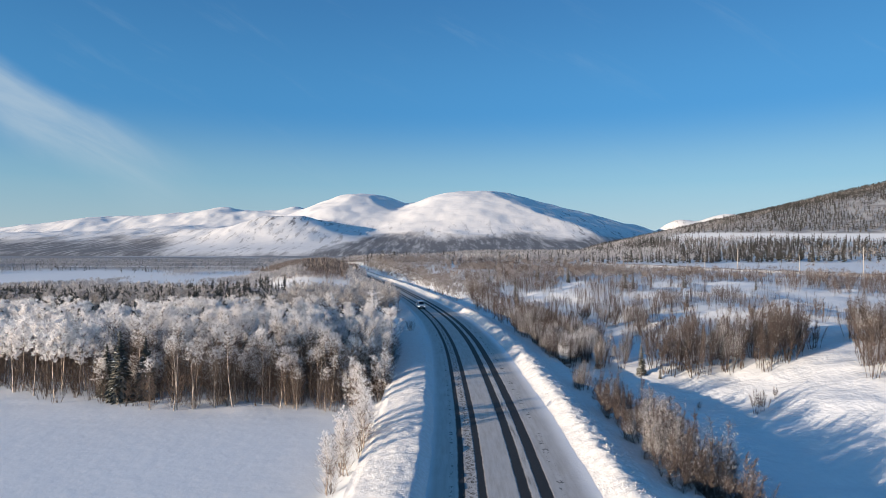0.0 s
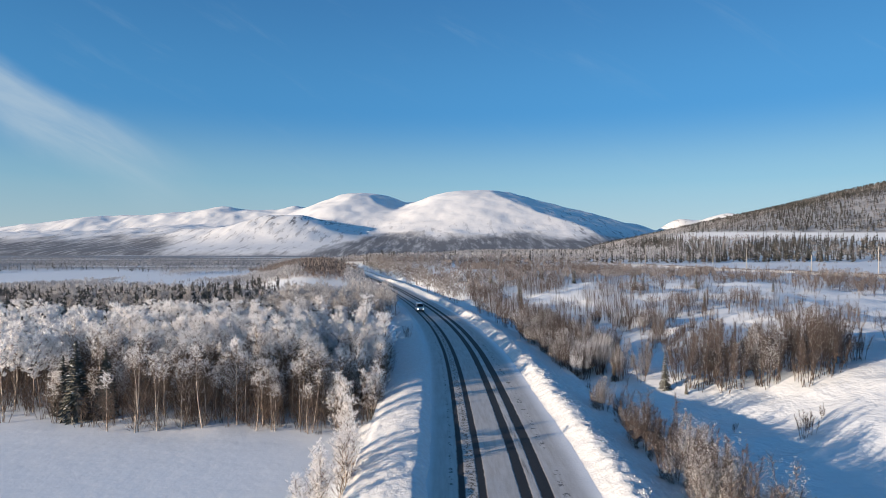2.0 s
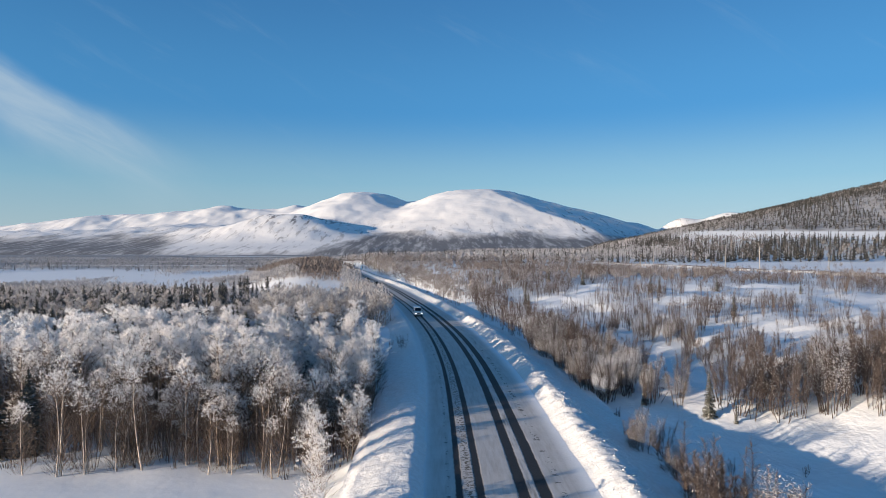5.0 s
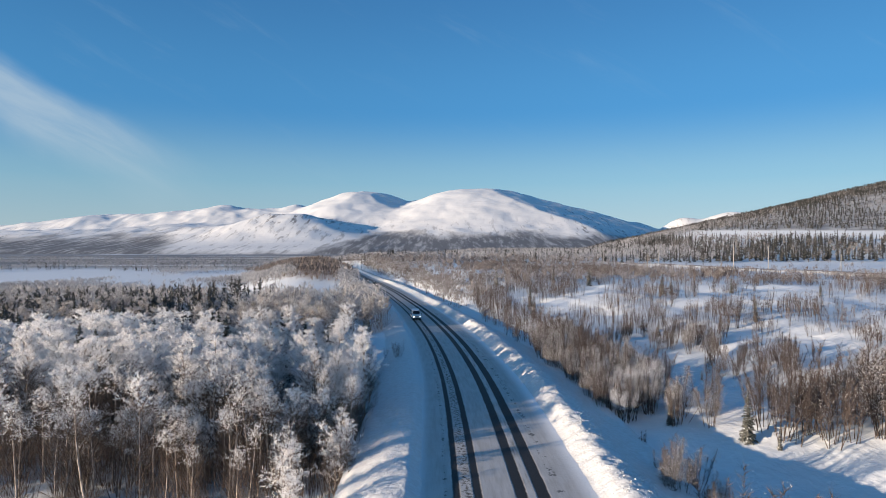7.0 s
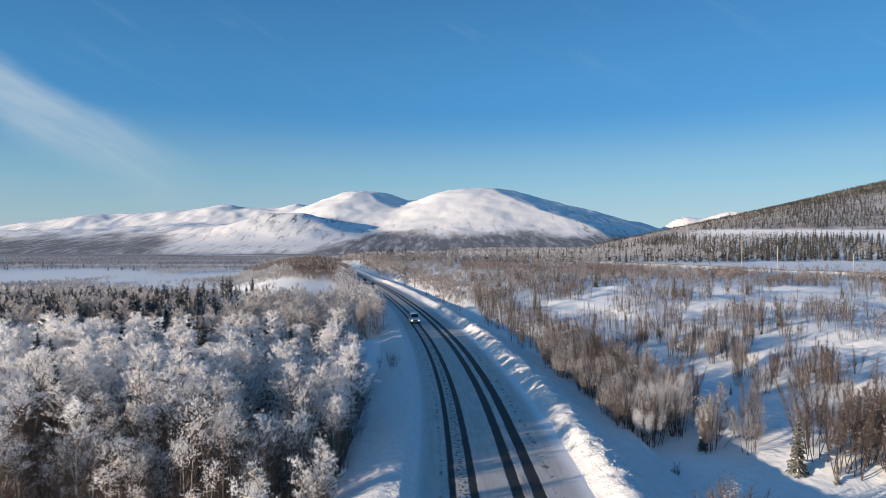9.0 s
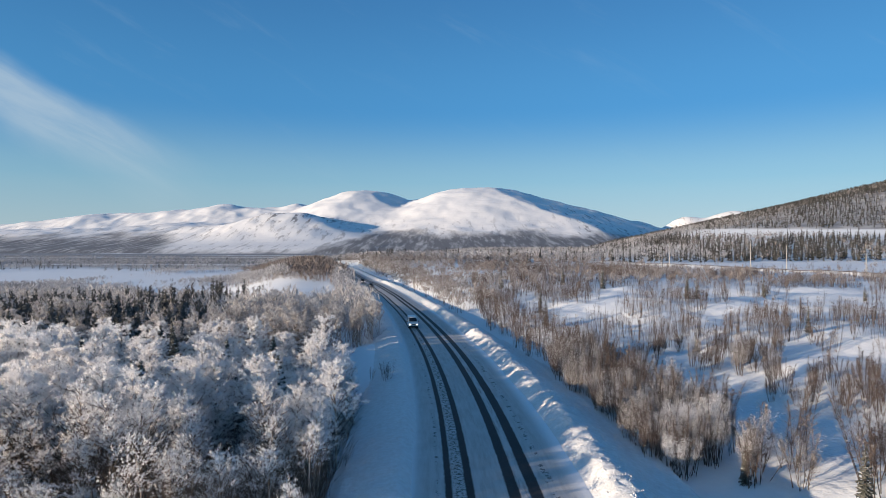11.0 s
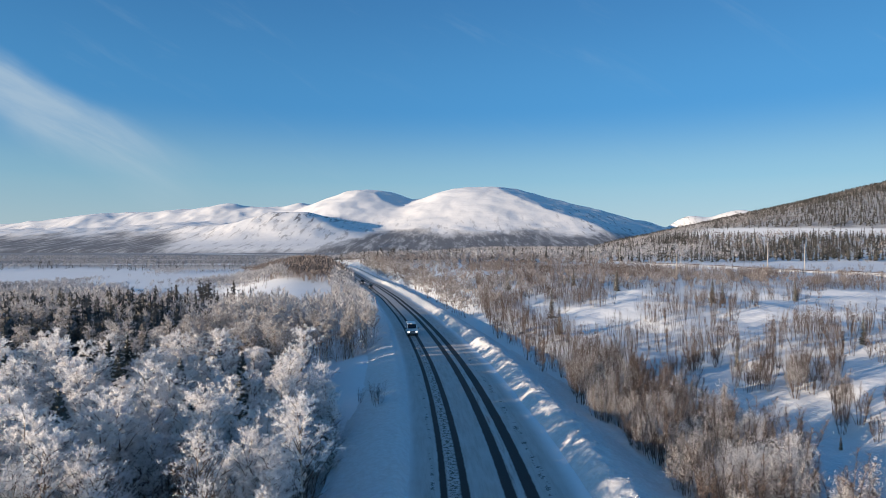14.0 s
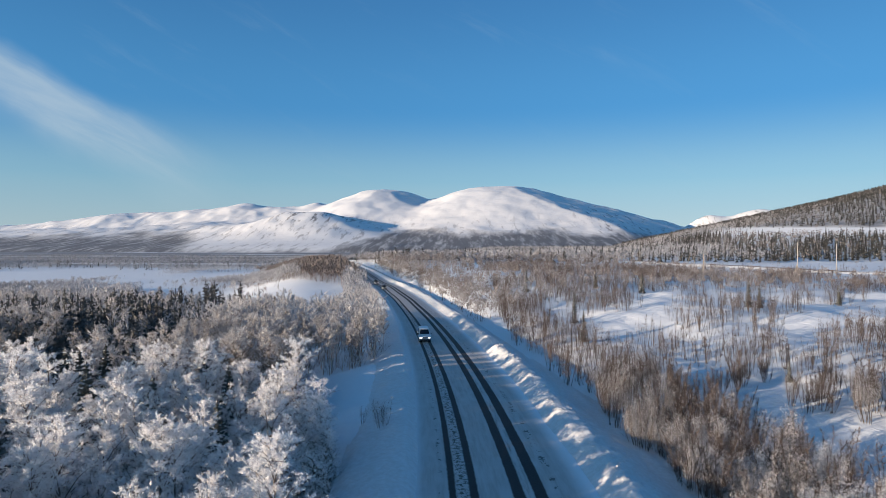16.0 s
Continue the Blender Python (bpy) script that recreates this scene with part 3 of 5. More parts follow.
def spruce_shape(seed, height, levels, per, width=0.19):
    """Trunk, drooping needle branches and lumps of snow on them."""
    rng = np.random.default_rng(seed)
    trunk, needles, snow = Geo(), Geo(), Geo()
    trunk.tube([(0, 0, -0.1), (0, 0, height * 0.5), (0, 0, height)], [0.016 * height, 0.010 * height, 0.003 * height], 5)
    for i in range(levels):
        w = (i + 0.5) / levels
        z = height * (0.05 + 0.93 * w)
        reach = height * width * (1 - w) ** 0.85 * rng.uniform(0.85, 1.1) + 0.10
        a = np.arange(per) * 2 * np.pi / per + rng.uniform(0, 6) + rng.normal(0, 0.15, per)
        r = reach * rng.uniform(0.75, 1.12, per)
        droop = -0.32 + 0.62 * w
        d = np.stack([np.cos(a), np.sin(a), droop + rng.normal(0, 0.08, per)], -1)
        b = np.stack([0 * a, 0 * a, z + rng.normal(0, 0.05, per)], -1)
        needles.spikes(b, d, r, 0.10 + 0.09 * reach)
        for q in (0.45, 0.75):
            p = b + d * (r * q)[:, None]
            for turn in (-0.9, 0.9):
                dd = np.stack([np.cos(a + turn), np.sin(a + turn), np.full(per, droop - 0.25)], -1)
                needles.blades(p, dd, r * 0.45, 0.16 + 0.16 * reach, rng)
        pick = rng.uniform(0, 1, per) < 0.28
        if pick.any():
            snow.spikes((b + d * (r * 0.45)[:, None] + (0, 0, 0.06))[pick], d[pick], (r * 0.4)[pick], 0.05 + 0.03 * reach)
    return trunk, needles, snow


def low_spruce(seed, height, levels, per, width=0.2):
    """A far conifer of drooping sprays round a stem."""
    rng = np.random.default_rng(seed)
    g = Geo()
    for i in range(levels):
        w = (i + 0.4) / levels
        a = np.arange(per) * 2 * np.pi / per + rng.uniform(0, 6) + rng.normal(0, 0.3, per)
        r = (height * width * (1 - w) ** 0.8 + 0.12) * rng.uniform(0.6, 1.2, per)
        d = np.stack([np.cos(a), np.sin(a), np.full(per, -0.45 + 0.6 * w)], -1)
        b = np.tile([0, 0, height * (0.08 + 0.9 * w)], (per, 1)) + rng.normal(0, 0.02 * height, (per, 3))
        g.blades(b, d, r, height * 1.15 / levels * rng.uniform(0.5, 1.0, per), rng)
    g.spikes([[0, 0, height * 0.2]], [[0, 0, 1]], height * 0.82, 0.045 * height)
    return g


def low_birch(seed, height, count, thick=0.30):
    """A far tree: bare stems under an uneven crown of coarse sprays."""
    rng = np.random.default_rng(seed)
    g = Geo()
    r = rng.uniform(0.3, 1, (count, 1)) ** 0.6
    p = unit(rng, count, -0.7, 1) * np.array([0.23, 0.23, 0.32]) * height * r + np.array([0, 0, 0.62 * height])
    p += (fbm(p[:, 0] + seed, p[:, 2], 1.2, seed) - 0.5)[:, None] * 0.9
    g.blades(p, unit(rng, count, -0.1, 1) + (0, 0, 0.5), rng.uniform(0.09, 0.2, count) * height, thick * rng.uniform(0.6, 1.3, count), rng)
    stem = Geo()
    k = max(4, count // 7)
    stem.blades(rng.normal(0, 0.09 * height, (k, 3)) * (1, 1, 0), unit(rng, k, 0.93, 1), height * rng.uniform(0.4, 0.75, k), rng.uniform(0.07, 0.16, k), rng)
    return g, stem


# ---- placing ----
def place_tree(name, shapes, parts, x, y, scale, rot, label, group, category, sink=0.05):
    root = new(name)
    root.matrix_world = Matrix.LocRotScale((x, y, float(ground_z(x, y)) - sink), Euler((0, 0, rot)), (scale,) * 3)
    for (pname, mat, plabel), me in zip(parts, shapes):
        if me is None:
            continue
        ob = new(pname, me)
        ob.parent = root
        tagged(ob, plabel, kind="" if pname == "trunk" else "stuff")
    return tagged(root, label, category, group)


def as_meshes(name, geos, mats):
    out = []
    for g, m in zip(geos, mats):
        if not g.n:
            out.append(None)
            continue
        me = mesh_of(name, *g.done())
        me.materials.append(m)
        out.append(me)
    return out


def scatter(name, templates, pts, scales, mat, label, category, rng, lift=0.0):
    """One mesh of many trees, for woods that nobody could count."""
    vs, fs, n = [], [], 0
    pts = np.asarray(pts, float)
    if not len(pts):
        return
    zs = ground_z(pts[:, 0], pts[:, 1]) + lift
    rots = rng.uniform(0, 2 * np.pi, len(pts))
    pick = rng.integers(0, len(templates), len(pts))
    for k, (tv, tf) in enumerate(templates):
        sel = np.where(pick == k)[0]
        if not len(sel):
            continue
        c, s = np.cos(rots[sel]), np.sin(rots[sel])
        sc = scales[sel]
        X = (tv[None, :, 0] * c[:, None] - tv[None, :, 1] * s[:, None]) * sc[:, None] + pts[sel, 0][:, None]
        Y = (tv[None, :, 0] * s[:, None] + tv[None, :, 1] * c[:, None]) * sc[:, None] + pts[sel, 1][:, None]
        Z = tv[None, :, 2] * sc[:, None] + zs[sel][:, None]
        vs.append(np.stack([X, Y, Z], -1).reshape(-1, 3))
        fs.append((tf[None] + (np.arange(len(sel)) * len(tv))[:, None, None] + n).reshape(-1, 3))
        n += len(sel) * len(tv)
    ob = mesh_object(name, mesh_of(name, np.concatenate(vs), np.concatenate(fs)), mat)
    tagged(ob, label, category, kind="stuff")


def sprinkle(rng, x0, x1, y0, y1, spacing, keep):
    """Jittered points over a stretch of the plan where keep(x, y) gives their likelihood."""
    gx, gy = np.arange(x0, x1, spacing), np.arange(y0, y1, spacing)
    X, Y = np.meshgrid(gx, gy)
    X, Y = (X + rng.uniform(0, spacing, X.shape)).ravel(), (Y + rng.uniform(0, spacing, Y.shape)).ravel()
    ok = rng.uniform(0, 1, len(X)) < keep(X, Y)
    return np.stack([X[ok], Y[ok]], -1)


def inside(x, y, cx, cy, rx, ry, soft=0.25):
    r = np.sqrt(((x - cx) / rx) ** 2 + ((y - cy) / ry) ** 2)
    return ss(1 + soft, 1 - soft, r)


RNG = np.random.default_rng(7)
BIRCH_PARTS = (("trunk", BIRCH_BARK, "pale birch trunk and limbs"), ("undergrowth", BROWN, "bare brown limbs and lower twigs"), ("crown", FROST, "white frosted crown"))
BIRCHES = [as_meshes("birch", birch_shape(100 + k, 8.4, 4800, 330, 16 - 5 * (k % 2), spread=0.235 + 0.02 * (k % 3), first=0.45, stems=1 + k % 2, tuft=0.96, bare_to=0.5), (BIRCH_BARK, BROWN, FROST)) for k in range(6)]
EDGE_BIRCHES = [as_meshes("edge_birch", birch_shape(150 + k, 8.9, 1400, 950, 11, spread=0.165 + 0.02 * (k % 2), first=0.71, stems=1 + k % 2, tuft=0.92, bare_to=0.84), (BIRCH_BARK, BROWN, FROST)) for k in range(4)]
DULL_BIRCHES = [as_meshes("dull_birch", birch_shape(170 + k, 8.2, 2100, 900, 13, spread=0.23, first=0.42, stems=1 + k % 2, tuft=1.0, bare_to=0.85), (BIRCH_BARK, BROWN, FROST_MID)) for k in range(4)]
BUSHES = [as_meshes("bush_birch", birch_shape(200 + k, 5.0, 2100, 200, 9, spread=0.24, first=0.22, stems=3), (BIRCH_BARK, BROWN, FROST)) for k in range(4)]


def shore(x):
    """The far shore of the frozen pond."""
    return 65.2 - 0.14 * (x + 20) - 1.5 * np.sin(x * 0.12) + 0.0016 * (x + 20) ** 2


def field(x, y):
    """The open snowfield between the wood and the far road."""
    edge = -55 - 0.25 * (y - 216) - 5 * (fbm(x, y, 16, 55) - 0.5)
    return ss(-16.5, -18.5, road_off(x, y)) * ss(edge - 1.5, edge + 1.5, x) * ss(196, 202, y) * ss(304, 299, y)


def meadow(x, y):
    """Open falling ground between the spruce belt and the far woods."""
    west, east = 3 - 0.56 * (y - 52), np.where(y < 305, -50.0, -56 - 0.665 * (y - 305))
    rag = 7 * (fbm(x, y, 22, 58) - 0.5)
    return ss(west - 4, west + 4, x + rag) * ss(east + 3, east - 3, x + rag) * ss(204, 212, y + rag) * ss(480, 460, y)


def left_wood(x, y):
    d = road_off(x, y)
    edge = np.where(y < 137, -10.2 - 1.2 * ss(92, 100, y) - 6.0 * ss(100, 113, y), -8.8)
    keep = (d < edge + 2.5 * (fbm(x, y, 7, 51) - 0.5)) & (y > shore(x))
    return keep * (1 - field(x, y)) * (0.55 + 0.7 * fbm(x, y, 12, 52))


def spruce_share(x, y):
    belt = ss(110, 122, y) * ss(222, 200, y) * ss(-27 - 0.22 * (y - 115), -40 - 0.26 * (y - 115), x)
    return np.clip(0.03 * ss(84, 95, y) * ss(190, 170, y) + 0.60 * belt * ss(0.1, 0.36, fbm(x, y, 25, 53)) + 0.35 * ss(0.58, 0.66, fbm(x, y, 12, 54)) * ss(84, 95, y) * ss(190, 170, y) * ss(-16, -22, x), 0, 0.92) * ss(-19, -24, road_off(x, y))


def plant_left():
    pts = sprinkle(RNG, -120, -6, 58, 150, 2.3, left_wood)
    pts = pts[(np.abs(pts[:, 0] + 39.5) > 4.0) | (pts[:, 1] > 73)]
    share = spruce_share(pts[:, 0], pts[:, 1])
    dark = RNG.uniform(0, 1, len(pts)) < share
    birch, spruce = pts[~dark], pts[dark]
    near = np.hypot(birch[:, 0] + 20, (birch[:, 1] - 88) * 0.8)
    order = np.argsort(near)
    for i in order[:290]:
        x, y = birch[i]
        if road_off(x, y) > -15 and y < 71:
            continue
        front = y < shore(x) + 14.0 + 3.0 * float(fbm(x, y, 6, 59) - 0.5)
        dull = not front and y + 14 * (float(fbm(x, y, 12, 57)) - 0.5) > 111
        lib = EDGE_BIRCHES if front else DULL_BIRCHES if dull else BIRCHES
        k = RNG.integers(0, len(lib))
        s = (RNG.uniform(0.62, 1.10) + 0.08 * float(ss(72, 82, y))) * (0.9 if road_off(x, y) > -16 and y < 84 else 1.0)
        place_tree("birch", lib[k], BIRCH_PARTS, x, y, s, RNG.uniform(0, 6.28), "tall pale-stemmed birch at the pond edge, frosted only on top" if front else "greyish birch with thin frost on brown twigs" if dull else "tall birch with hoar-frosted crown in the roadside wood", "birches of the wood", "birch")
    for x, y in sprinkle(RNG, -46, -11, 70, 110, 3.0, lambda x, y: 0.9 * left_wood(x, y) * (y > shore(x) + 4)):
        place_tree("young_birch", BUSHES[RNG.integers(0, 4)], BIRCH_PARTS, x, y, RNG.uniform(0.85, 1.2), RNG.uniform(0, 6.28), "young many-stemmed birch white with frost in the wood", "young birches of the wood", "birch")
    for x, y in sprinkle(RNG, -16, -5, 65, 86, 2.1, lambda x, y: 0.3 * (road_off(x, y) < -10.4) * (road_off(x, y) > -14.5)):
        place_tree("young_birch", BUSHES[RNG.integers(0, 4)], BIRCH_PARTS, x, y, RNG.uniform(0.7, 1.15), RNG.uniform(0, 6.28), "young many-stemmed birch white with frost on the bank", "young birches on the bank", "birch")
    for x, y in sprinkle(RNG, -20, -6, 84, 124, 2.0, lambda x, y: 0.75 * (road_off(x, y) < -10.8 - 6.0 * ss(100, 113, y)) * (road_off(x, y) > -20)):
        place_tree("young_birch", BUSHES[RNG.integers(0, 4)], BIRCH_PARTS, x, y, RNG.uniform(0.7, 1.15), RNG.uniform(0, 6.28), "young many-stemmed birch white with frost beside the bench", "young birches of the wood", "birch")
    for x, y, s in ((-26.5, 87, 1.1), (-23, 84, 1.08), (-20, 81, 1.05), (-28.5, 83, 1.08), (-24, 79.5, 1.0), (-17, 79, 0.95), (-21, 87.5, 1.1)):
        place_tree("birch", BIRCHES[RNG.integers(0, 6)], BIRCH_PARTS, x, y, s, RNG.uniform(0, 6.28), "tall birch with hoar-frosted crown in the roadside wood", "birches of the wood", "birch")
    left_over = birch[order[290:]]
    duller = ss(108, 122, left_over[:, 1] + 10 * (fbm(left_over[:, 0], left_over[:, 1], 12, 57) - 0.5)) > 0.5
    mids = [birch_shape(300 + k, 8.0, 1000, 90, 11, spread=0.235, first=0.46, tuft=1.75, fine=False) for k in range(4)]
    for pick, crown_mat, words in ((~duller, FROST, "white frosted"), (duller, FROST_MID, "grey thinly frosted")):
        rest = left_over[pick]
        sc = RNG.uniform(0.8, 1.15, len(rest)) * (1 - 0.22 * ss(116, 132, rest[:, 1]) * ss(-62, -48, rest[:, 0]))
        seed = RNG.integers(1 << 30)
        for idx, (nm, mat, label) in enumerate((("birch_trunks", BIRCH_BARK, "pale trunks of the frosted birch wood"), ("birch_twigs", BROWN, "brown lower twigs of the birch wood"), ("birch_crowns", crown_mat, words + " crowns of the birch wood"))):
            scatter(nm, [m[idx].done() for m in mids], rest, sc, mat, label, "birch wood", np.random.default_rng(seed))
    brush = sprinkle(RNG, -80, -8, 58, 100, 1.35, lambda x, y: left_wood(x, y) * np.where(y < shore(x) + 2.0, 0.15, np.where(y < shore(x) + 13, 1.2, 0.05)))
    seed = RNG.integers(1 << 30)
    low = [shrub_shape(680 + k, 4.6, 8, 200, 0.26, 0.0) for k in range(5)]
    sc = RNG.uniform(0.6, 1.25, len(brush))
    for idx, (nm, mat, label) in enumerate((("undergrowth_stems", DARK_BARK, "dark thin stems under the birches"), ("undergrowth_twigs", BROWN, "dense brown undergrowth beneath the birches"))):
        scatter(nm, [m[idx].done() for m in low], brush, sc, mat, label, "undergrowth", np.random.default_rng(seed))
    return spruce


LEFT_SPRUCE = plant_left()
SPRUCES = [as_meshes("spruce", spruce_shape(400 + k, 8.0, 25, 8), (DARK_BARK, NEEDLES, SNOW)) for k in range(3)]
SLIM_SPRUCES = [as_meshes("small_spruce", spruce_shape(430 + k, 8.0, 20, 7, 0.12 + 0.02 * k), (DARK_BARK, NEEDLES, SNOW)) for k in range(3)]
SPRUCE_PARTS = (("trunk", DARK_BARK, ""), ("foliage", NEEDLES, "dark green needle branches"), ("snow_cover", SNOW, "lumps of snow on the branches"))


def plant_spruces():
    # the group at the pond's edge, the small lone one right of the road
    for x, y, s in ((-40.5, 70.5, 1.12), (-37.8, 71.5, 0.98), (-43.5, 73.0, 0.85), (-31, 80, 1.3), (-33.5, 81.5, 1.2), (-36, 83.5, 1.32), (-31.5, 106, 1.35), (-36, 99, 1.35), (-21.6, 99, 1.3), (-15.5, 95.5, 1.2), (-28, 101.5, 1.35), (-25, 89, 1.28), (-41, 92, 1.3), (-47, 88, 1.28), (-38, 90, 1.35), (-44, 97, 1.3), (-33, 112, 1.3), (-24, 113, 1.25), (-19, 106, 1.2)):
        s *= 0.9 if y > 75 else 1.0
        place_tree("spruce", SPRUCES[RNG.integers(0, 3)], SPRUCE_PARTS, x, y, s, RNG.uniform(0, 6), "dark spruce with snow lumps at the wood's edge", "spruces", "spruce")
    for x, y, s in ((26.0, 76.8, 0.58), (28.0, 75.4, 0.25), (21.7, 83.0, 0.36), (51.6, 168, 0.62), (54.5, 170, 0.55), (70, 172, 0.5), (88, 166, 0.45), (19.9, 165.8, 0.72), (18.3, 149.2, 0.62), (16.4, 217, 0.8), (42.4, 202, 0.7), (52.3, 126.3, 0.5), (31, 97.7, 0.16), (17.6, 124.3, 0.45), (-55, 216, 0.75), (-50, 196, 0.7), (34, 214, 0.65), (34, 121, 0.35)):
        place_tree("spruce", SLIM_SPRUCES[RNG.integers(0, 3)], SPRUCE_PARTS, x, y, s, RNG.uniform(0, 6), "small dark spruce standing in open snow", "spruces", "spruce")
    n = 0
    far = []
    for x, y in sorted(map(tuple, LEFT_SPRUCE), key=lambda p: p[1]):
        if y < 126 and n < 110:
            n += 1
            place_tree("spruce", SPRUCES[RNG.integers(0, 3)], SPRUCE_PARTS, x, y, RNG.uniform(0.7, 1.0) + 0.25 * float(ss(-45, -58, x)), RNG.uniform(0, 6), "dark spruce among frosted birches", "spruces", "spruce")
        else:
            far.append((x, y))
    return np.array(far).reshape(-1, 2)


FAR_SPRUCE = plant_spruces()


def plant_far():
    lows = [low_spruce(500 + k, 8.6, 12, 9, 0.155 + 0.015 * (k % 2)).done() for k in range(4)]
    lb = [low_birch(520 + k, 8.0, 30, 0.52) for k in range(4)]
    crowns, stems = [a.done() for a, _ in lb], [b.done() for _, b in lb]
    finer = [low_birch(530 + k, 8.0, 84, 0.24)[0].done() for k in range(4)]

    def woods(x, y):
        d = road_off(x, y)
        keep = (d < -9.5) & (y >= 150)
        clear = np.maximum.reduce([field(x, y), inside(x, y, -232, 560, 44, 120, 0.1), inside(x, y, -410, 560, 140, 168, 0.08), 0.99 * meadow(x, y)])
        return keep * (1 - clear) * (0.6 + 0.8 * fbm(x, y, 40, 61))

    a = sprinkle(RNG, -260, -8, 150, 300, 2.9, woods)
    b = np.concatenate([sprinkle(RNG, -420, -100, 300, 520, 3.6, woods), sprinkle(RNG, -150, -20, 296, 520, 3.3, lambda x, y: woods(x, y) * (x > -100)), sprinkle(RNG, -560, -60, 520, 700, 4.8, woods)])
    pts = np.concatenate([a, b])
    share = spruce_share(pts[:, 0], pts[:, 1])
    dark = RNG.uniform(0, 1, len(pts)) < share
    sp = np.concatenate([FAR_SPRUCE, pts[dark]])
    scatter("conifer_belt", lows, sp, RNG.uniform(0.45, 0.95, len(sp)) + 0.2 * ss(-48, -62, sp[:, 0]), NEEDLES_FROSTED, "dark thinly frosted spruces beyond the birches", "spruce wood", RNG)
    bp = pts[~dark]
    low_strip = ss(-72, -55, bp[:, 0]) * ss(168, 185, bp[:, 1]) * ss(285, 265, bp[:, 1])
    sc = RNG.uniform(0.7, 1.15, len(bp)) * (1 - 0.4 * low_strip) * (1 - 0.3 * ss(330, 400, bp[:, 1]) * ss(-90, -150, bp[:, 0]))
    seed = RNG.integers(1 << 30)
    bare = (bp[:, 0] > -60 - 0.42 * (bp[:, 1] - 300)) & (bp[:, 1] > 296)
    sc = np.where(bare, sc * 1.05, sc)
    close = ~bare & (bp[:, 1] < 235)
    beyond = ~bare & ~close
    scatter("mid_birch_crowns", finer, bp[close], sc[close], FROST_MID, "thinly frosted crowns before the snowfield", "birch wood", np.random.default_rng(seed))
    scatter("far_birch_crowns", crowns, bp[beyond], sc[beyond], FROST_FAR, "grey frosted crowns of the farther wood", "birch wood", np.random.default_rng(seed))
    scatter("bare_birch_crowns", crowns, bp[bare], sc[bare], BROWN_FAR, "brown nearly bare crowns behind the snowfield", "birch wood", np.random.default_rng(seed))
    scatter("far_birch_stems", stems, bp, sc, BROWN, "brown stems of the farther wood", "birch wood", np.random.default_rng(seed))

    # the plain beyond, up to the foot of the mountains, both sides
    def plain(x, y):
        d = road_off(x, np.minimum(y, 890))
        bands = ss(0.36, 0.50, fbm(x / 3.0, y, 60, 63))
        return ((d < -12) | (d > 14)) * bands * ss(520, 330, x) * (np.abs(x) < 0.85 * y)

    tiny = [low_birch(540 + k, 7.5, 11, 1.0)[0].done() for k in range(4)]
    tinysp = [low_spruce(560 + k, 9.0, 4, 5, 0.2).done() for k in range(4)]
    specks = [low_spruce(570 + k, 9.0, 3, 4, 0.22).done() for k in range(4)]
    p = np.concatenate([sprinkle(RNG, -850, 420, 690, 1050, 7.5, plain), sprinkle(RNG, -1400, 520, 1050, 1900, 14.0, plain)])
    pine = RNG.uniform(0, 1, len(p)) < 0.05 + 0.25 * ss(0.48, 0.62, fbm(p[:, 0] / 2, p[:, 1], 45, 64))
    scatter("distant_conifers", specks, p[pine], RNG.uniform(0.35, 0.75, pine.sum()), NEEDLES_FAR, "dark conifers scattered through the distant plain", "far woods", RNG)
    p = p[~pine]
    scatter("distant_woods", tiny, p, RNG.uniform(0.6, 1.1, len(p)), FROST_FAR, "distant frosted woods on the plain", "far woods", RNG)

    # right: conifers along the foot of the hill and up its slope

    def climb(x, y):
        return (0.214 * np.maximum(x - 0.225 * y, 0) * ss(390, 800, y) - 10) / y + 0.005 * (fbm(x, y, 120, 66) - 0.5)

    def foot(x, y):
        d = road_off(x, np.minimum(y, 890))
        line = 398 + 0.10 * (x - 60)
        strip = ss(line - 6, line + 10, y) * ss(0.0125, 0.0095, climb(x, y)) * ss(760, 700, y)
        return strip * (d > 13) * (0.45 + 0.8 * fbm(x, y, 45, 65))

    def slope(x, y):
        upper = np.maximum(ss(0.024, 0.028, climb(x, y)), ss(900, 980, y) * ss(-0.006, 0.0, climb(x, y)))
        return upper * (y > 540) * (np.abs(x) < 0.85 * y) * (0.7 + 0.8 * fbm(x, y, 70, 67))

    a = sprinkle(RNG, -120, 640, 360, 760, 4.0, foot)
    b = np.concatenate([sprinkle(RNG, 150, 720, 560, 860, 4.6, slope), sprinkle(RNG, 220, 1250, 860, 1560, 7.2, slope)])
    for pts2, forms, tall in ((a, tinysp, RNG.uniform(0.45, 1.1, len(a))), (b, specks, RNG.uniform(0.55, 1.0, len(b)) * (0.85 + 0.45 * ss(600, 1200, b[:, 1])))):
        grey = RNG.uniform(0, 1, len(pts2)) < 0.22 + 0.5 * ss(0.5, 0.62, fbm(pts2[:, 0], pts2[:, 1], 60, 68)) + 0.5 * ss(230, 130, pts2[:, 0])
        scatter("hill_conifers", forms, pts2[~grey], tall[~grey], NEEDLES_FAR, "dark conifers on the hillside and at its foot", "far woods", RNG)
        for side, mat, words in ((grey & (pts2[:, 0] > 200), GREY_FAR, "grey birches among the hillside conifers"), (grey & (pts2[:, 0] <= 200), FROST_FAR, "frosted birches across the valley floor")):
            scatter("hill_birches", tiny, pts2[side], tall[side], mat, words, "far woods", RNG)


plant_far()


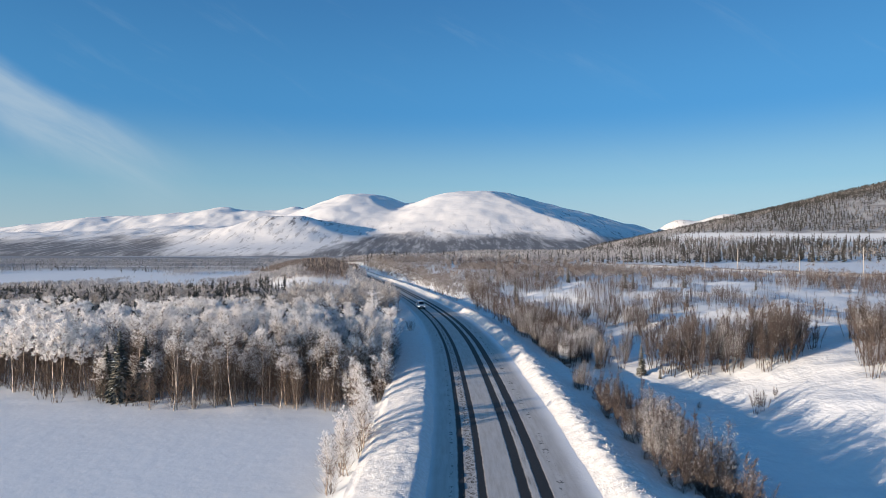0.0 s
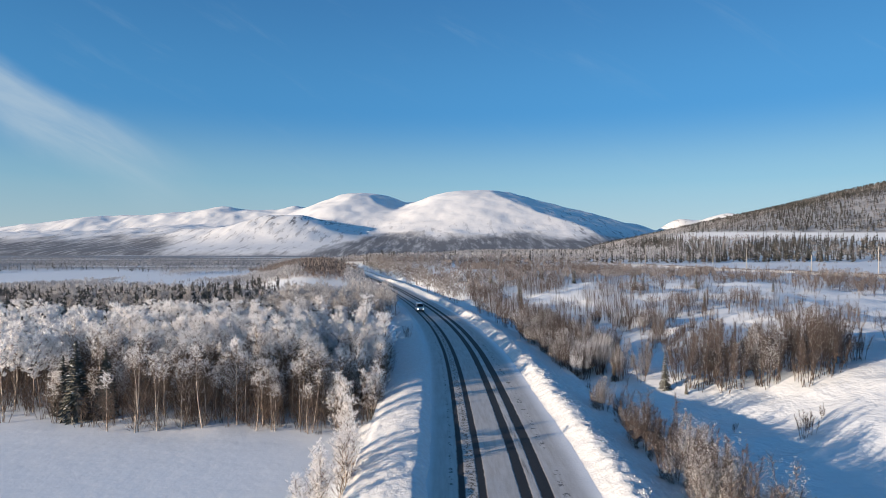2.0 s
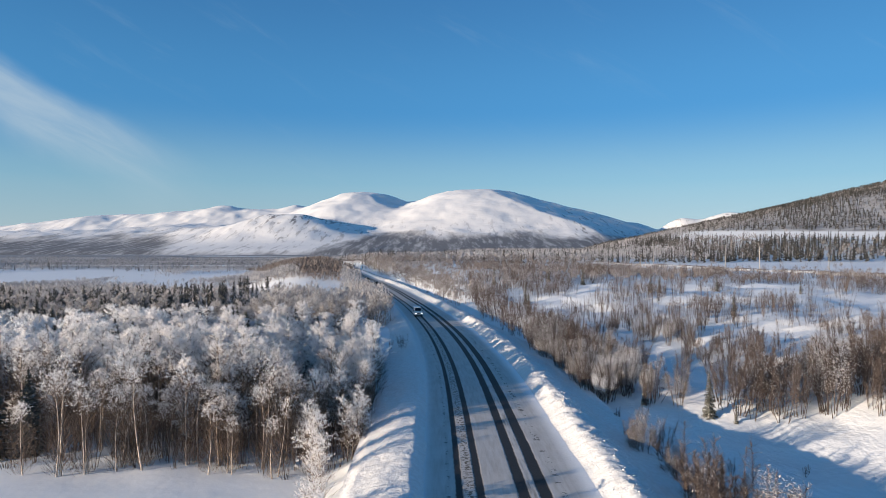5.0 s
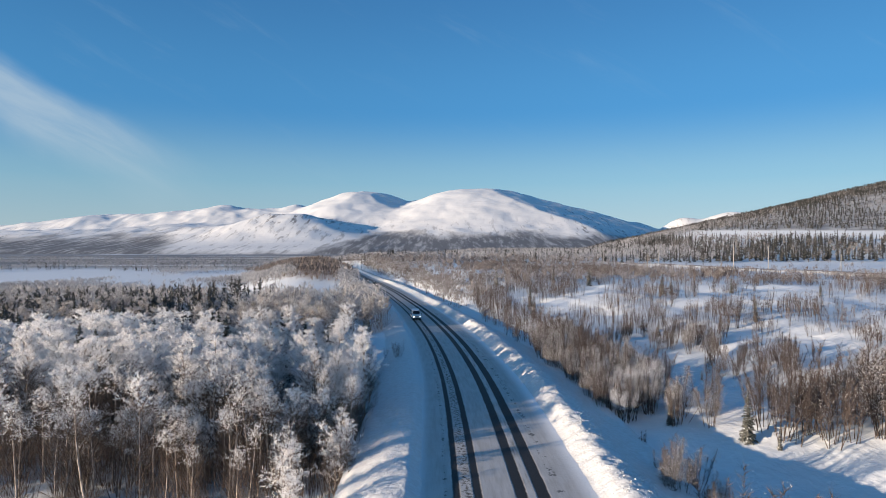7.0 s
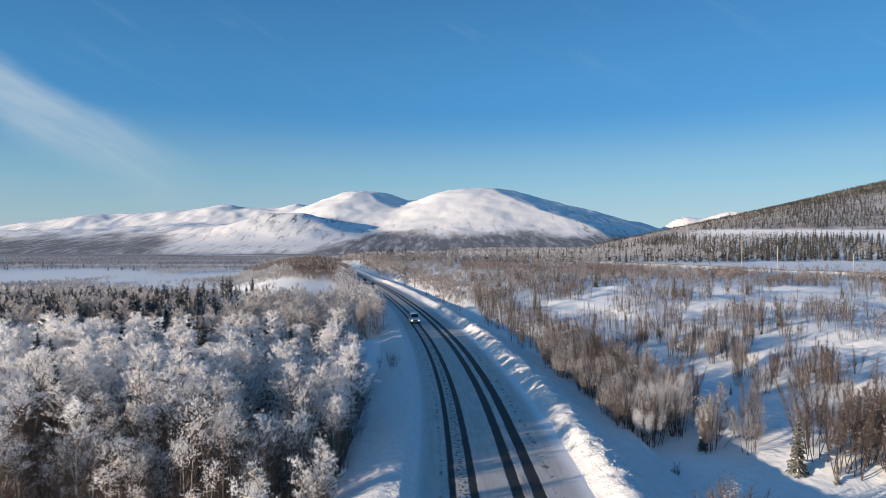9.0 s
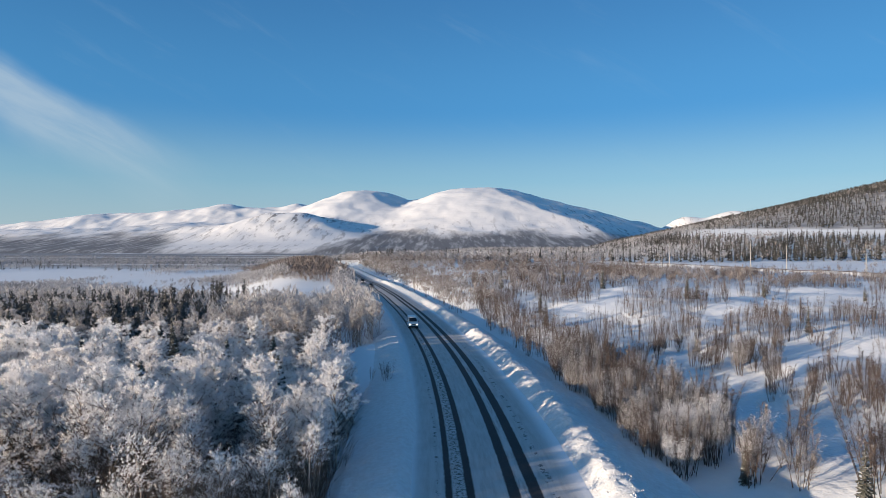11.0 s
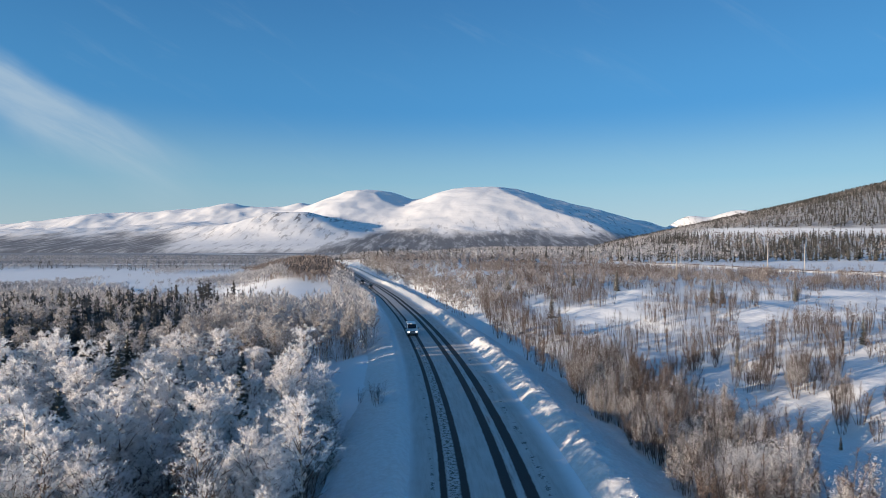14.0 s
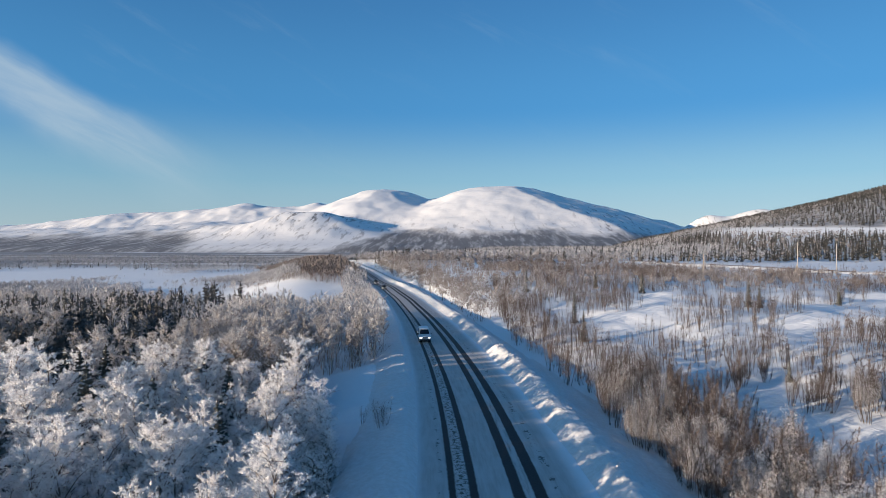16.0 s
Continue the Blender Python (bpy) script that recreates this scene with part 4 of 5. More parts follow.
# ---- right side: thickets ----
SHRUB_PARTS = (("stem_clump", DARK_BARK, "thin dark stems"), ("brushwood", SHRUB, "bare brown twigs"), ("frost", FROST_MID, "frost on the twig tips"))
SHRUBS = [as_meshes("shrub", shrub_shape(600 + k, 4.6, 7 + 2 * (k % 3), 980, 0.22 + 0.06 * (k % 3), 0.06), (DARK_BARK, SHRUB, FROST_MID)) for k in range(5)]
WHITE_SHRUBS = [as_meshes("white_shrub", shrub_shape(620 + k, 4.5, 11, 760, 0.27, 1.3), (DARK_BARK, SHRUB, FROST_MID)) for k in range(3)]


RAIL_PTS = np.array([[196, 205], [171, 248], [155, 278], [138, 316], [112, 382], [84, 470], [40, 600.0]])


def clear_of_rail(x, y):
    """Open snow along the railway and beyond it."""
    side = np.interp(y, RAIL_PTS[:, 1], RAIL_PTS[:, 0]) - x
    return np.where(y < 200, 1.0, 0.05 + 0.95 * ss(20, 44, side))


def thicket(x, y):
    d = road_off(x, y)
    row = ss(12.0, 13.2, d) * ss(24.0, 20.0, d) * ss(80, 88, y)
    patch = ss(0.47, 0.52, fbm(x, y, 15, 71, 3) + 0.05 * ss(108, 135, y)) * ss(17, 24, d) * ss(74, 88, y + 0.15 * (d - 20)) * ss(0.38, 0.48, fbm(x, y, 5.5, 75, 2) + 0.06 * ss(150, 200, y))
    open_snow = np.maximum.reduce([inside(x, y, 62, 150, 14, 10), inside(x, y, 30, 92, 6, 12), inside(x, y, 80, 118, 22, 13), inside(x, y, 28, 58, 22, 16), inside(x, y, 60, 72, 22, 9), inside(x, y, 75, 190, 30, 10)])
    stand = np.maximum.reduce([inside(x, y, 39, 79, 12, 5), inside(x, y, 66, 81, 9, 6), inside(x, y, 39, 99, 6, 5), inside(x, y, 36, 114, 6, 5), inside(x, y, 51, 66, 4, 4)])
    return np.maximum(np.maximum(row * 0.85, patch * (0.62 + 0.15 * ss(98, 118, y))) * (1 - open_snow), stand * 0.85) * (y < 330) * clear_of_rail(x, y)


def plant_right():
    pts = sprinkle(RNG, 8, 190, 60, 330, 1.75, thicket)
    near = np.hypot(pts[:, 0] - 20, (pts[:, 1] - 80))
    order = np.argsort(near)
    for i in order[:280]:
        x, y = pts[i]
        white = RNG.uniform() < (0.3 if road_off(x, y) < 23 else 0.05)
        lib = WHITE_SHRUBS if white else SHRUBS
        label = "leafless shrub with frosted twig tips in snow" if white else "leafless brown willow shrub standing in snow"
        place_tree("shrub", lib[RNG.integers(0, len(lib))], SHRUB_PARTS, x, y, RNG.uniform(0.6, 1.15) * (1.6 if y < 88 and x > 24 else 1.25 if road_off(x, y) < 22.5 else 1.0), RNG.uniform(0, 6), label, "roadside shrubs", "shrub")
    rest = pts[order[280:]]
    sc = RNG.uniform(0.6, 1.25, len(rest)) * (1 - 0.2 * ss(150, 200, rest[:, 1]) * ss(20, 45, rest[:, 0]))
    mids = [shrub_shape(640 + k, 4.6, 7, 140, 0.20 + 0.05 * (k % 3), 0.08, tuft=1.75) for k in range(5)]
    seed = RNG.integers(1 << 30)
    for idx, (nm, mat, label) in enumerate((("thicket_stems", DARK_BARK, "stems of the willow thickets"), ("thicket_twigs", SHRUB, "brown twigs of the willow thickets"), ("thicket_tips", FROST_DIM, "frosted tips of the willow thickets"))):
        scatter(nm, [m[idx].done() for m in mids], rest, sc, mat, label, "thicket", np.random.default_rng(seed))
    # farther scrub towards the hill
    def scrub(x, y):
        d = road_off(x, y)
        row = ss(10.8, 12.5, d) * ss(60, 30, d)
        return np.maximum(row * (0.25 + 0.6 * ss(0.42, 0.52, fbm(x, y, 14, 74))), ss(16, 22, d) * ss(0.46, 0.54, fbm(x, y, 26, 73))) * clear_of_rail(x, y) * (y >= 200)

    p = np.concatenate([sprinkle(RNG, -140, 330, 200, 640, 3.7, scrub), sprinkle(RNG, -70, 30, 185, 460, 2.1, lambda x, y: 0.8 * ss(11.0, 12.5, road_off(x, y)) * ss(24, 18, road_off(x, y)))])
    low = [low_birch(660 + k, 4.6, 34, 0.24) for k in range(4)]
    s2 = RNG.uniform(0.5, 1.15, len(p)) * (1 - 0.2 * ss(25, 60, p[:, 0]) * ss(340, 300, p[:, 1])) * (1 + 0.35 * ss(340, 420, p[:, 1]))
    seed = RNG.integers(1 << 30)
    frosty = fbm(p[:, 0], p[:, 1], 20, 76) + RNG.normal(0, 0.05, len(p)) > 0.49
    for pick, mat, words in ((frosty, FROST_DIM, "thinly frosted grey scrub across the open valley"), (~frosty, BROWN_FAR, "grey-brown scrub across the open valley")):
        scatter("far_scrub", [a.done() for a, _ in low], p[pick], s2[pick], mat, words, "scrub", np.random.default_rng(seed))
    scatter("far_scrub_stems", [b.done() for _, b in low], p, s2, SHRUB, "brown stems of the valley scrub", "scrub", np.random.default_rng(seed))


plant_right()


# young birches on both road slopes
def plant_bank():
    for x, y, s in ((-9.6, 42.5, 0.95), (-8.6, 45.5, 1.05), (-7.8, 48.5, 1.12), (-7.5, 51.2, 1.0), (-9.6, 48.2, 0.85), (-8.5, 53.0, 0.85), (-9.4, 60.8, 1.0), (-10.4, 63.5, 1.25), (-11.6, 68.0, 1.1), (-10.4, 75.0, 0.9), (-9.8, 83.0, 0.9), (-11.5, 78.5, 1.2), (-12.0, 81.5, 1.3), (-12.5, 84.5, 1.25), (-11.4, 87.0, 1.15), (-13.2, 90.0, 1.15), (-15.0, 93.5, 1.05), (-16.5, 97.0, 1.0)):
        place_tree("young_birch", BUSHES[RNG.integers(0, 4)], BIRCH_PARTS, x, y, s, RNG.uniform(0, 6), "young many-stemmed birch white with frost on the bank", "young birches on the bank", "birch")
    thin = as_meshes("thin_shrub", shrub_shape(720, 4.4, 9, 200, 0.36, 1.2), (DARK_BARK, SHRUB, FROST_MID))
    for x, y, s in ((-6.4, 106.6, 0.8), (-7.0, 108.4, 0.7), (-8.6, 109.5, 0.45)):
        place_tree("shrub", thin, SHRUB_PARTS, x, y, s, RNG.uniform(0, 6), "thin leafless shrub on the snowy roadside bench", "roadside shrubs", "shrub")
    for k in range(54):
        y = 36 + 34 * (k / 53) ** 1.35 + RNG.uniform(-0.6, 0.6)
        x = 17.6 + RNG.uniform(-2.0, 2.4) - 0.02 * (y - 40)
        lib = WHITE_SHRUBS if RNG.uniform() < 0.25 else SHRUBS
        place_tree("shrub", lib[RNG.integers(0, len(lib))], SHRUB_PARTS, x, y, RNG.uniform(1.0, 1.65) * (1 - 0.35 * float(ss(54, 62, y))), RNG.uniform(0, 6), "leafless reddish-brown shrub on the embankment foot", "roadside shrubs", "shrub")
    for x, y, s in ((15.8, 69.0, 0.5), (18.2, 63.0, 0.55), (23.0, 66, 0.42), (29, 66, 0.3), (34, 62.5, 0.75), (35.2, 63.2, 0.6), (38, 66, 0.4), (16.5, 75.5, 0.5)):
        place_tree("shrub", SHRUBS[RNG.integers(0, 5)], SHRUB_PARTS, x, y, s, RNG.uniform(0, 6), "low leafless shrub poking out of the snow", "roadside shrubs", "shrub")


plant_bank()

HOAR_SHRUBS = [as_meshes("hoar_shrub", shrub_shape(700 + k, 4.4, 11, 420, 0.34, 4.6), (DARK_BARK, SHRUB, FROST)) for k in range(2)]
for hx, hy, hs in ((18.6, 87.6, 1.15), (20.2, 88.8, 1.25), (21.8, 89.2, 1.2), (20.8, 91.2, 1.05), (18.0, 91.0, 0.9), (23.4, 84.6, 0.8), (16.6, 98.5, 0.95), (18.4, 97.2, 0.8), (20.6, 96.0, 1.05), (22.4, 95.4, 1.1), (24.0, 96.4, 0.95), (15.6, 105.5, 0.8), (17.2, 88.7, 0.85)):
    place_tree("shrub", HOAR_SHRUBS[RNG.integers(0, 2)], SHRUB_PARTS, hx, hy, hs, RNG.uniform(0, 6), "shrub thickly white with hoar frost by the embankment", "roadside shrubs", "shrub")

for k in range(9):
    hy = 84 + 2.8 * k
    place_tree("shrub", HOAR_SHRUBS[RNG.integers(0, 2)], SHRUB_PARTS, float(road_x(hy)) + RNG.uniform(13.6, 19.5), hy, RNG.uniform(0.65, 1.05), RNG.uniform(0, 6), "shrub thickly white with hoar frost by the embankment", "roadside shrubs", "shrub")


def fallen_birch(x, y):
    """A dead pale trunk leaning out of the thicket, with broken limbs."""
    root = new("fallen_birch")
    root.matrix_world = pose(x, y, float(ground_z(x, y)) - 0.1, 0, 0, 12)
    g = Geo()
    g.tube([(0, 0, 0.1), (1.4, 0.2, 0.7), (2.9, 0.1, 1.5), (4.6, 0.3, 2.1), (6.0, 0.2, 2.3)], [0.13, 0.11, 0.09, 0.06, 0.02], 7)
    mesh_object("trunk", mesh_of("trunk", *g.done(), True), BIRCH_BARK, root)
    for px, pz, dx, dz in ((2.4, 1.2, 0.7, 0.9), (3.6, 1.75, 0.9, 0.5), (4.8, 2.1, 0.6, 0.8)):
        g = Geo()
        g.tube([(px, 0.15, pz), (px + dx * 0.6, 0.4, pz + dz * 0.7), (px + dx * 1.3, 0.3, pz + dz)], [0.045, 0.03, 0.01], 5)
        mesh_object("limb", mesh_of("limb", *g.done(), True), BIRCH_BARK, root)
    tagged(root, "dead pale birch trunk leaning out of the thicket", "dead tree")


fallen_birch(17.8, 87.0)


# lumps thrown up by the plough along the bank
def snow_lumps():
    rng = np.random.default_rng(91)
    n = 7000
    y = 20 + 150 * rng.uniform(0, 1, n) ** 1.2
    d = rng.normal(8.6, 1.2, n).clip(6.4, 12.0)
    keep = vnoise(d * 0.8, y, 4.0, 33) > rng.uniform(0.15, 0.6, n)
    y, d = y[keep], d[keep]
    n = len(y)
    h = np.interp(y, TABLE_Y, HEADING)
    k = np.sqrt(1 + h * h)
    c = np.stack([road_x(y) + d / k, y - d * h / k, road_z(y) + right_bank(d, y)], -1)
    size = rng.uniform(0.02, 0.075, n) * rng.uniform(0.7, 1.3, n)
    base = np.array([(1, 0, 0), (0, 1, 0), (-1, 0, 0), (0, -1, 0), (0, 0, 1), (0, 0, -0.8)], float)
    v = c[:, None] + base[None] * size[:, None, None] * rng.uniform(0.6, 1.3, (n, 6, 1)) + rng.normal(0, 0.02, (n, 6, 3))
    f = np.array([(0, 1, 4), (1, 2, 4), (2, 3, 4), (3, 0, 4), (1, 0, 5), (2, 1, 5), (3, 2, 5), (0, 3, 5)])
    me = mesh_of("snow_lumps", v.reshape(-1, 3), (f[None] + (np.arange(n) * 6)[:, None, None]).reshape(-1, 3))
    tagged(mesh_object("snow_lumps", me, BANK_SNOW), "crumbled lumps of ploughed snow on the bank", "snow lumps", kind="stuff")


snow_lumps()


# ---- plain finishes ----
def plain_material(name, colour, rough=0.5, metal=0.0, spec=0.5, dirt=0.15):
    m, t, b, p = material(name, rough, spec)
    b.inputs["Metallic"].default_value = metal
    n = noise_at(t, p, 3.0, 4.0)
    worn = tuple(c * (1 - dirt) + 0.25 * dirt for c in colour)
    paint(t, b, blend(t, span(t, n, 0.35, 0.7), colour, worn))
    return m


WHITE_PAINT = plain_material("white_car_paint", (0.74, 0.74, 0.73), 0.3, 0, 0.5, 0.2)
DARK_PAINT = plain_material("dark_car_paint", (0.035, 0.038, 0.045), 0.25)
GLASS = plain_material("dark_window_glass", (0.012, 0.014, 0.018), 0.06, 0, 0.6, 0.0)
RUBBER = plain_material("black_rubber", (0.02, 0.02, 0.02), 0.85, 0, 0.2)
STEEL = plain_material("grey_steel", (0.32, 0.33, 0.34), 0.4, 0.8)
PLASTIC = plain_material("black_plastic", (0.03, 0.03, 0.032), 0.6)
CONCRETE = plain_material("grey_concrete", (0.36, 0.35, 0.33), 0.85, 0, 0.2)
INSULATOR = plain_material("brown_porcelain", (0.12, 0.07, 0.05), 0.25)
SHED_WALL = plain_material("dark_timber_wall", (0.10, 0.075, 0.06), 0.8, 0, 0.2)
RUST = plain_material("rusty_rail_steel", (0.09, 0.065, 0.05), 0.6, 0.5)
lamp_m, lamp_t, lamp_b, _ = material("lit_headlamp", 0.2, 0.5)
paint(lamp_t, lamp_b, (0.9, 0.9, 0.88))
lamp_b.inputs["Emission Color"].default_value = (1.0, 0.93, 0.82, 1)
lamp_b.inputs["Emission Strength"].default_value = 1.4


def ring_loft(rings):
    """A closed skin over rings of points, each ring a list of the same length."""
    bm = bmesh.new()
    vs = [[bm.verts.new(p) for p in ring] for ring in rings]
    n = len(rings[0])
    for a, b in zip(vs[:-1], vs[1:]):
        for j in range(n):
            bm.faces.new((a[j], a[(j + 1) % n], b[(j + 1) % n], b[j]))
    bm.faces.new(vs[0][::-1]), bm.faces.new(vs[-1])
    bmesh.ops.recalc_face_normals(bm, faces=bm.faces)
    return bm


def box_bm(x0, x1, y0, y1, z0, z1, bevel=0.0):
    bm = bmesh.new()
    bmesh.ops.create_cube(bm, size=1.0)
    for v in bm.verts:
        v.co = Vector((x0 + (v.co.x + 0.5) * (x1 - x0), y0 + (v.co.y + 0.5) * (y1 - y0), z0 + (v.co.z + 0.5) * (z1 - z0)))
    if bevel:
        bmesh.ops.bevel(bm, geom=bm.edges[:], offset=bevel, segments=2, affect="EDGES", profile=0.7)
    return bm


def disc_bm(radius, depth, x, y, z, inner=0.0, seg=18):
    """A wheel-like ring or disc that turns about the x axis."""
    bm = bmesh.new()
    prof = [(inner, -depth / 2), (radius * 0.93, -depth / 2), (radius, -depth * 0.32), (radius, depth * 0.32), (radius * 0.93, depth / 2), (inner, depth / 2)]
    rows = [[bm.verts.new((x + w, y + r * math.cos(a), z + r * math.sin(a))) for r, w in prof] for a in (i * 2 * math.pi / seg for i in range(seg))]
    m = len(prof)
    for i in range(seg):
        a, b = rows[i], rows[(i + 1) % seg]
        for j in range(m if inner else m - 1):
            bm.faces.new((a[j], a[(j + 1) % m], b[(j + 1) % m], b[j]))
    if not inner:
        bmesh.ops.remove_doubles(bm, verts=bm.verts, dist=1e-5)
    bmesh.ops.recalc_face_normals(bm, faces=bm.faces)
    return bm


def vehicle(name, at_y, off, length, width, height, paint_mat, label, hood=0.25, van=False):
    """A road vehicle with its nose towards -y."""
    root = new(name)
    y0 = at_y
    head = float(np.interp(y0, TABLE_Y, HEADING))
    n = math.sqrt(1 + head * head)
    root.matrix_world = pose(float(road_x(y0)) + off / n, y0 - off * head / n, float(road_z(y0)) + 0.04, 0, 0, -math.degrees(math.atan(head)))
    w, L, H = width / 2, length, height
    belt = H * 0.55

    def ring(y, z0, z1, half, tuck=0.06):
        return [(-half + tuck, y, z0), (-half, y, z0 + 0.18), (-half, y, z1 - 0.12), (-half + tuck, y, z1), (half - tuck, y, z1), (half, y, z1 - 0.12), (half, y, z0 + 0.18), (half - tuck, y, z0)]

    nose = L * hood
    bm = ring_loft([ring(-L / 2, 0.34, belt * 0.80, w * 0.88), ring(-L / 2 + 0.18, 0.26, belt * 0.90, w * 0.97), ring(-L / 2 + nose, 0.24, belt * 1.02, w), ring(0, 0.24, belt * 1.04, w), ring(L / 2 - 0.15, 0.26, belt * 1.04, w * 0.99), ring(L / 2, 0.36, belt, w * 0.94)])
    body = part("body", bm, paint_mat, root)
    back = L / 2 - (0.06 if van else 0.55)
    rake = 0.55

    def cabin(y, z, half):
        return [(-half, y, z), (half, y, z)]

    base_f, base_b, top_f, top_b = -L / 2 + nose - 0.05, back, -L / 2 + nose + rake, back - (0.12 if van else 0.35)
    wt_, wb = w * 0.80, w * 0.93
    bm = bmesh.new()
    lo = [bm.verts.new(p) for p in ((-wb, base_f, belt), (wb, base_f, belt), (wb, base_b, belt), (-wb, base_b, belt))]
    hi = [bm.verts.new(p) for p in ((-wt_, top_f, H - 0.10), (wt_, top_f, H - 0.10), (wt_, top_b, H - 0.10), (-wt_, top_b, H - 0.10))]
    for j in range(4):
        bm.faces.new((lo[j], lo[(j + 1) % 4], hi[(j + 1) % 4], hi[j]))
    bm.faces.new(hi), bm.faces.new(lo[::-1])
    bmesh.ops.bevel(bm, geom=bm.edges[:], offset=0.04, segments=2, affect="EDGES", profile=0.7)
    part("cabin", bm, paint_mat, body)
    bm = ring_loft([[(-wt_ * q, top_f + 0.05, z) for q, z in ((1.0, H - 0.12), (0.9, H - 0.02), (-0.9, H - 0.02), (-1.0, H - 0.12))], [(-wt_ * q, 0.3, z) for q, z in ((1.02, H - 0.12), (0.9, H + 0.03), (-0.9, H + 0.03), (-1.02, H - 0.12))], [(-wt_ * q, top_b - 0.03, z) for q, z in ((1.0, H - 0.12), (0.9, H), (-0.9, H), (-1.0, H - 0.12))]])
    part("roof", bm, SNOW if van else paint_mat, body, "snow-dusted roof" if van else "")

    def pane(pname, a, b, c, d, push):
        bm = bmesh.new()
        vs = [bm.verts.new(Vector(p) + Vector(push)) for p in (a, b, c, d)]
        f = bm.faces.new(vs)
        r = bmesh.ops.extrude_face_region(bm, geom=[f])
        bmesh.ops.translate(bm, verts=[v for v in r["geom"] if isinstance(v, bmesh.types.BMVert)], vec=Vector(push) * 0.6)
        bmesh.ops.recalc_face_normals(bm, faces=bm.faces)
        part(pname, bm, GLASS, body, "dark glass")

    def mixp(t, u, front=True):
        x = (wb + (wt_ - wb) * u) * (2 * t - 1)
        y = (base_f + (top_f - base_f) * u) if front else (base_b + (top_b - base_b) * u)
        return (x, y, belt + (H - 0.10 - belt) * u)

    pane("windscreen", mixp(0.07, 0.08), mixp(0.93, 0.08), mixp(0.92, 0.90), mixp(0.08, 0.90), (0, -0.02, 0.012))
    pane("rear_window", mixp(0.1, 0.15, False), mixp(0.9, 0.15, False), mixp(0.9, 0.85, False), mixp(0.1, 0.85, False), (0, 0.02, 0.008))
    for side in (-1, 1):
        for a, b in ((0.06, 0.46), (0.52, 0.94)):
            def sp(t, u):
                y = (base_f + (top_f - base_f) * u) * (1 - t) + (base_b + (top_b - base_b) * u) * t
                return (side * (wb + (wt_ - wb) * u), y, belt + (H - 0.10 - belt) * u)
            pane("side_window", sp(a, 0.12), sp(b, 0.12), sp(b, 0.86), sp(a, 0.86), (side * 0.02, 0, 0.004))
        part("mirror", box_bm(side * (w + 0.02), side * (w + 0.20), base_f + 0.20, base_f + 0.30, belt, belt + 0.20, 0.03), PLASTIC, body)
        part("headlight", box_bm(side * w * 0.52, side * w * 0.86, -L / 2 - 0.03, -L / 2 + 0.12, belt * 0.60, belt * 0.76, 0.03), lamp_m, body, "lit headlight")
        for y in (-L / 2 + L * 0.19, L / 2 - L * 0.2):
            r = 0.36 if van else 0.33
            wheel = part("wheel", disc_bm(r * 0.62, 0.20, side * (w - 0.10), y, r), STEEL, root)
            part("tyre", disc_bm(r, 0.22, side * (w - 0.11), y, r, r * 0.6), RUBBER, wheel)
    part("bumper", box_bm(-w * 0.93, w * 0.93, -L / 2 - 0.08, -L / 2 + 0.10, 0.30, 0.52, 0.05), PLASTIC, body)
    part("grille", box_bm(-w * 0.46, w * 0.46, -L / 2 - 0.025, -L / 2 + 0.06, belt * 0.58, belt * 0.74, 0.02), PLASTIC, body)
    return tagged(root, label, "van" if van else "car", "vehicles on the road")


vehicle("van", 157.0, -2.0, 4.9, 1.95, 2.05, WHITE_PAINT, "white van with lit headlights on the snowy road", 0.24, True)
vehicle("car", 286.0, -2.0, 4.5, 1.8, 1.5, DARK_PAINT, "dark saloon car with lit headlights on the road", 0.28)
vehicle("car", 315.0, -2.0, 4.6, 1.85, 1.7, DARK_PAINT, "dark estate car with lit headlights following another", 0.26)


# ---- railway line, poles and sheds across the valley ----
def rail_line():
    t = np.arange(len(RAIL_PTS))
    u = np.linspace(0, len(RAIL_PTS) - 1, 240)
    xy = np.stack([np.interp(u, t, RAIL_PTS[:, k]) for k in (0, 1)], -1)
    for _ in range(6):
        xy[1:-1] = (xy[:-2] + xy[1:-1] * 2 + xy[2:]) / 4
    g = np.gradient(xy, axis=0)
    g /= np.linalg.norm(g, axis=1, keepdims=True)
    side = np.stack([g[:, 1], -g[:, 0]], -1)
    z = ground_z(xy[:, 0], xy[:, 1])
    for _ in range(30):
        z[1:-1] = (z[:-2] + z[1:-1] * 2 + z[2:]) / 4
    return xy, side, z + 0.9


def build_rail():
    xy, side, z = rail_line()
    prof = [(-7.0, -2.2), (-3.2, -0.15), (-1.6, 0.0), (1.6, 0.0), (3.2, -0.15), (7.0, -2.2)]
    V = np.stack([np.concatenate([xy + side * o, (z + h)[:, None]], 1) for o, h in prof], 1)
    me = mesh_of("railway_bed", V.reshape(-1, 3), grid_faces(len(xy), len(prof)), True)
    tagged(mesh_object("railway_bed", me, BANK_SNOW), "low snow-covered railway embankment", "railway", kind="structure")
    for o in (-0.76, 0.76):
        g = Geo()
        g.tube(np.concatenate([xy + side * o, (z + 0.08)[:, None]], 1), np.full(len(xy), 0.09), 4)
        ob = mesh_object("rail", mesh_of("rail", *g.done()), RUST)
        tagged(ob, "long rusty steel rail on the snowy bed", "rail", "rails")
    return xy, side, z


RAIL_XY, RAIL_SIDE, RAIL_Z = build_rail()


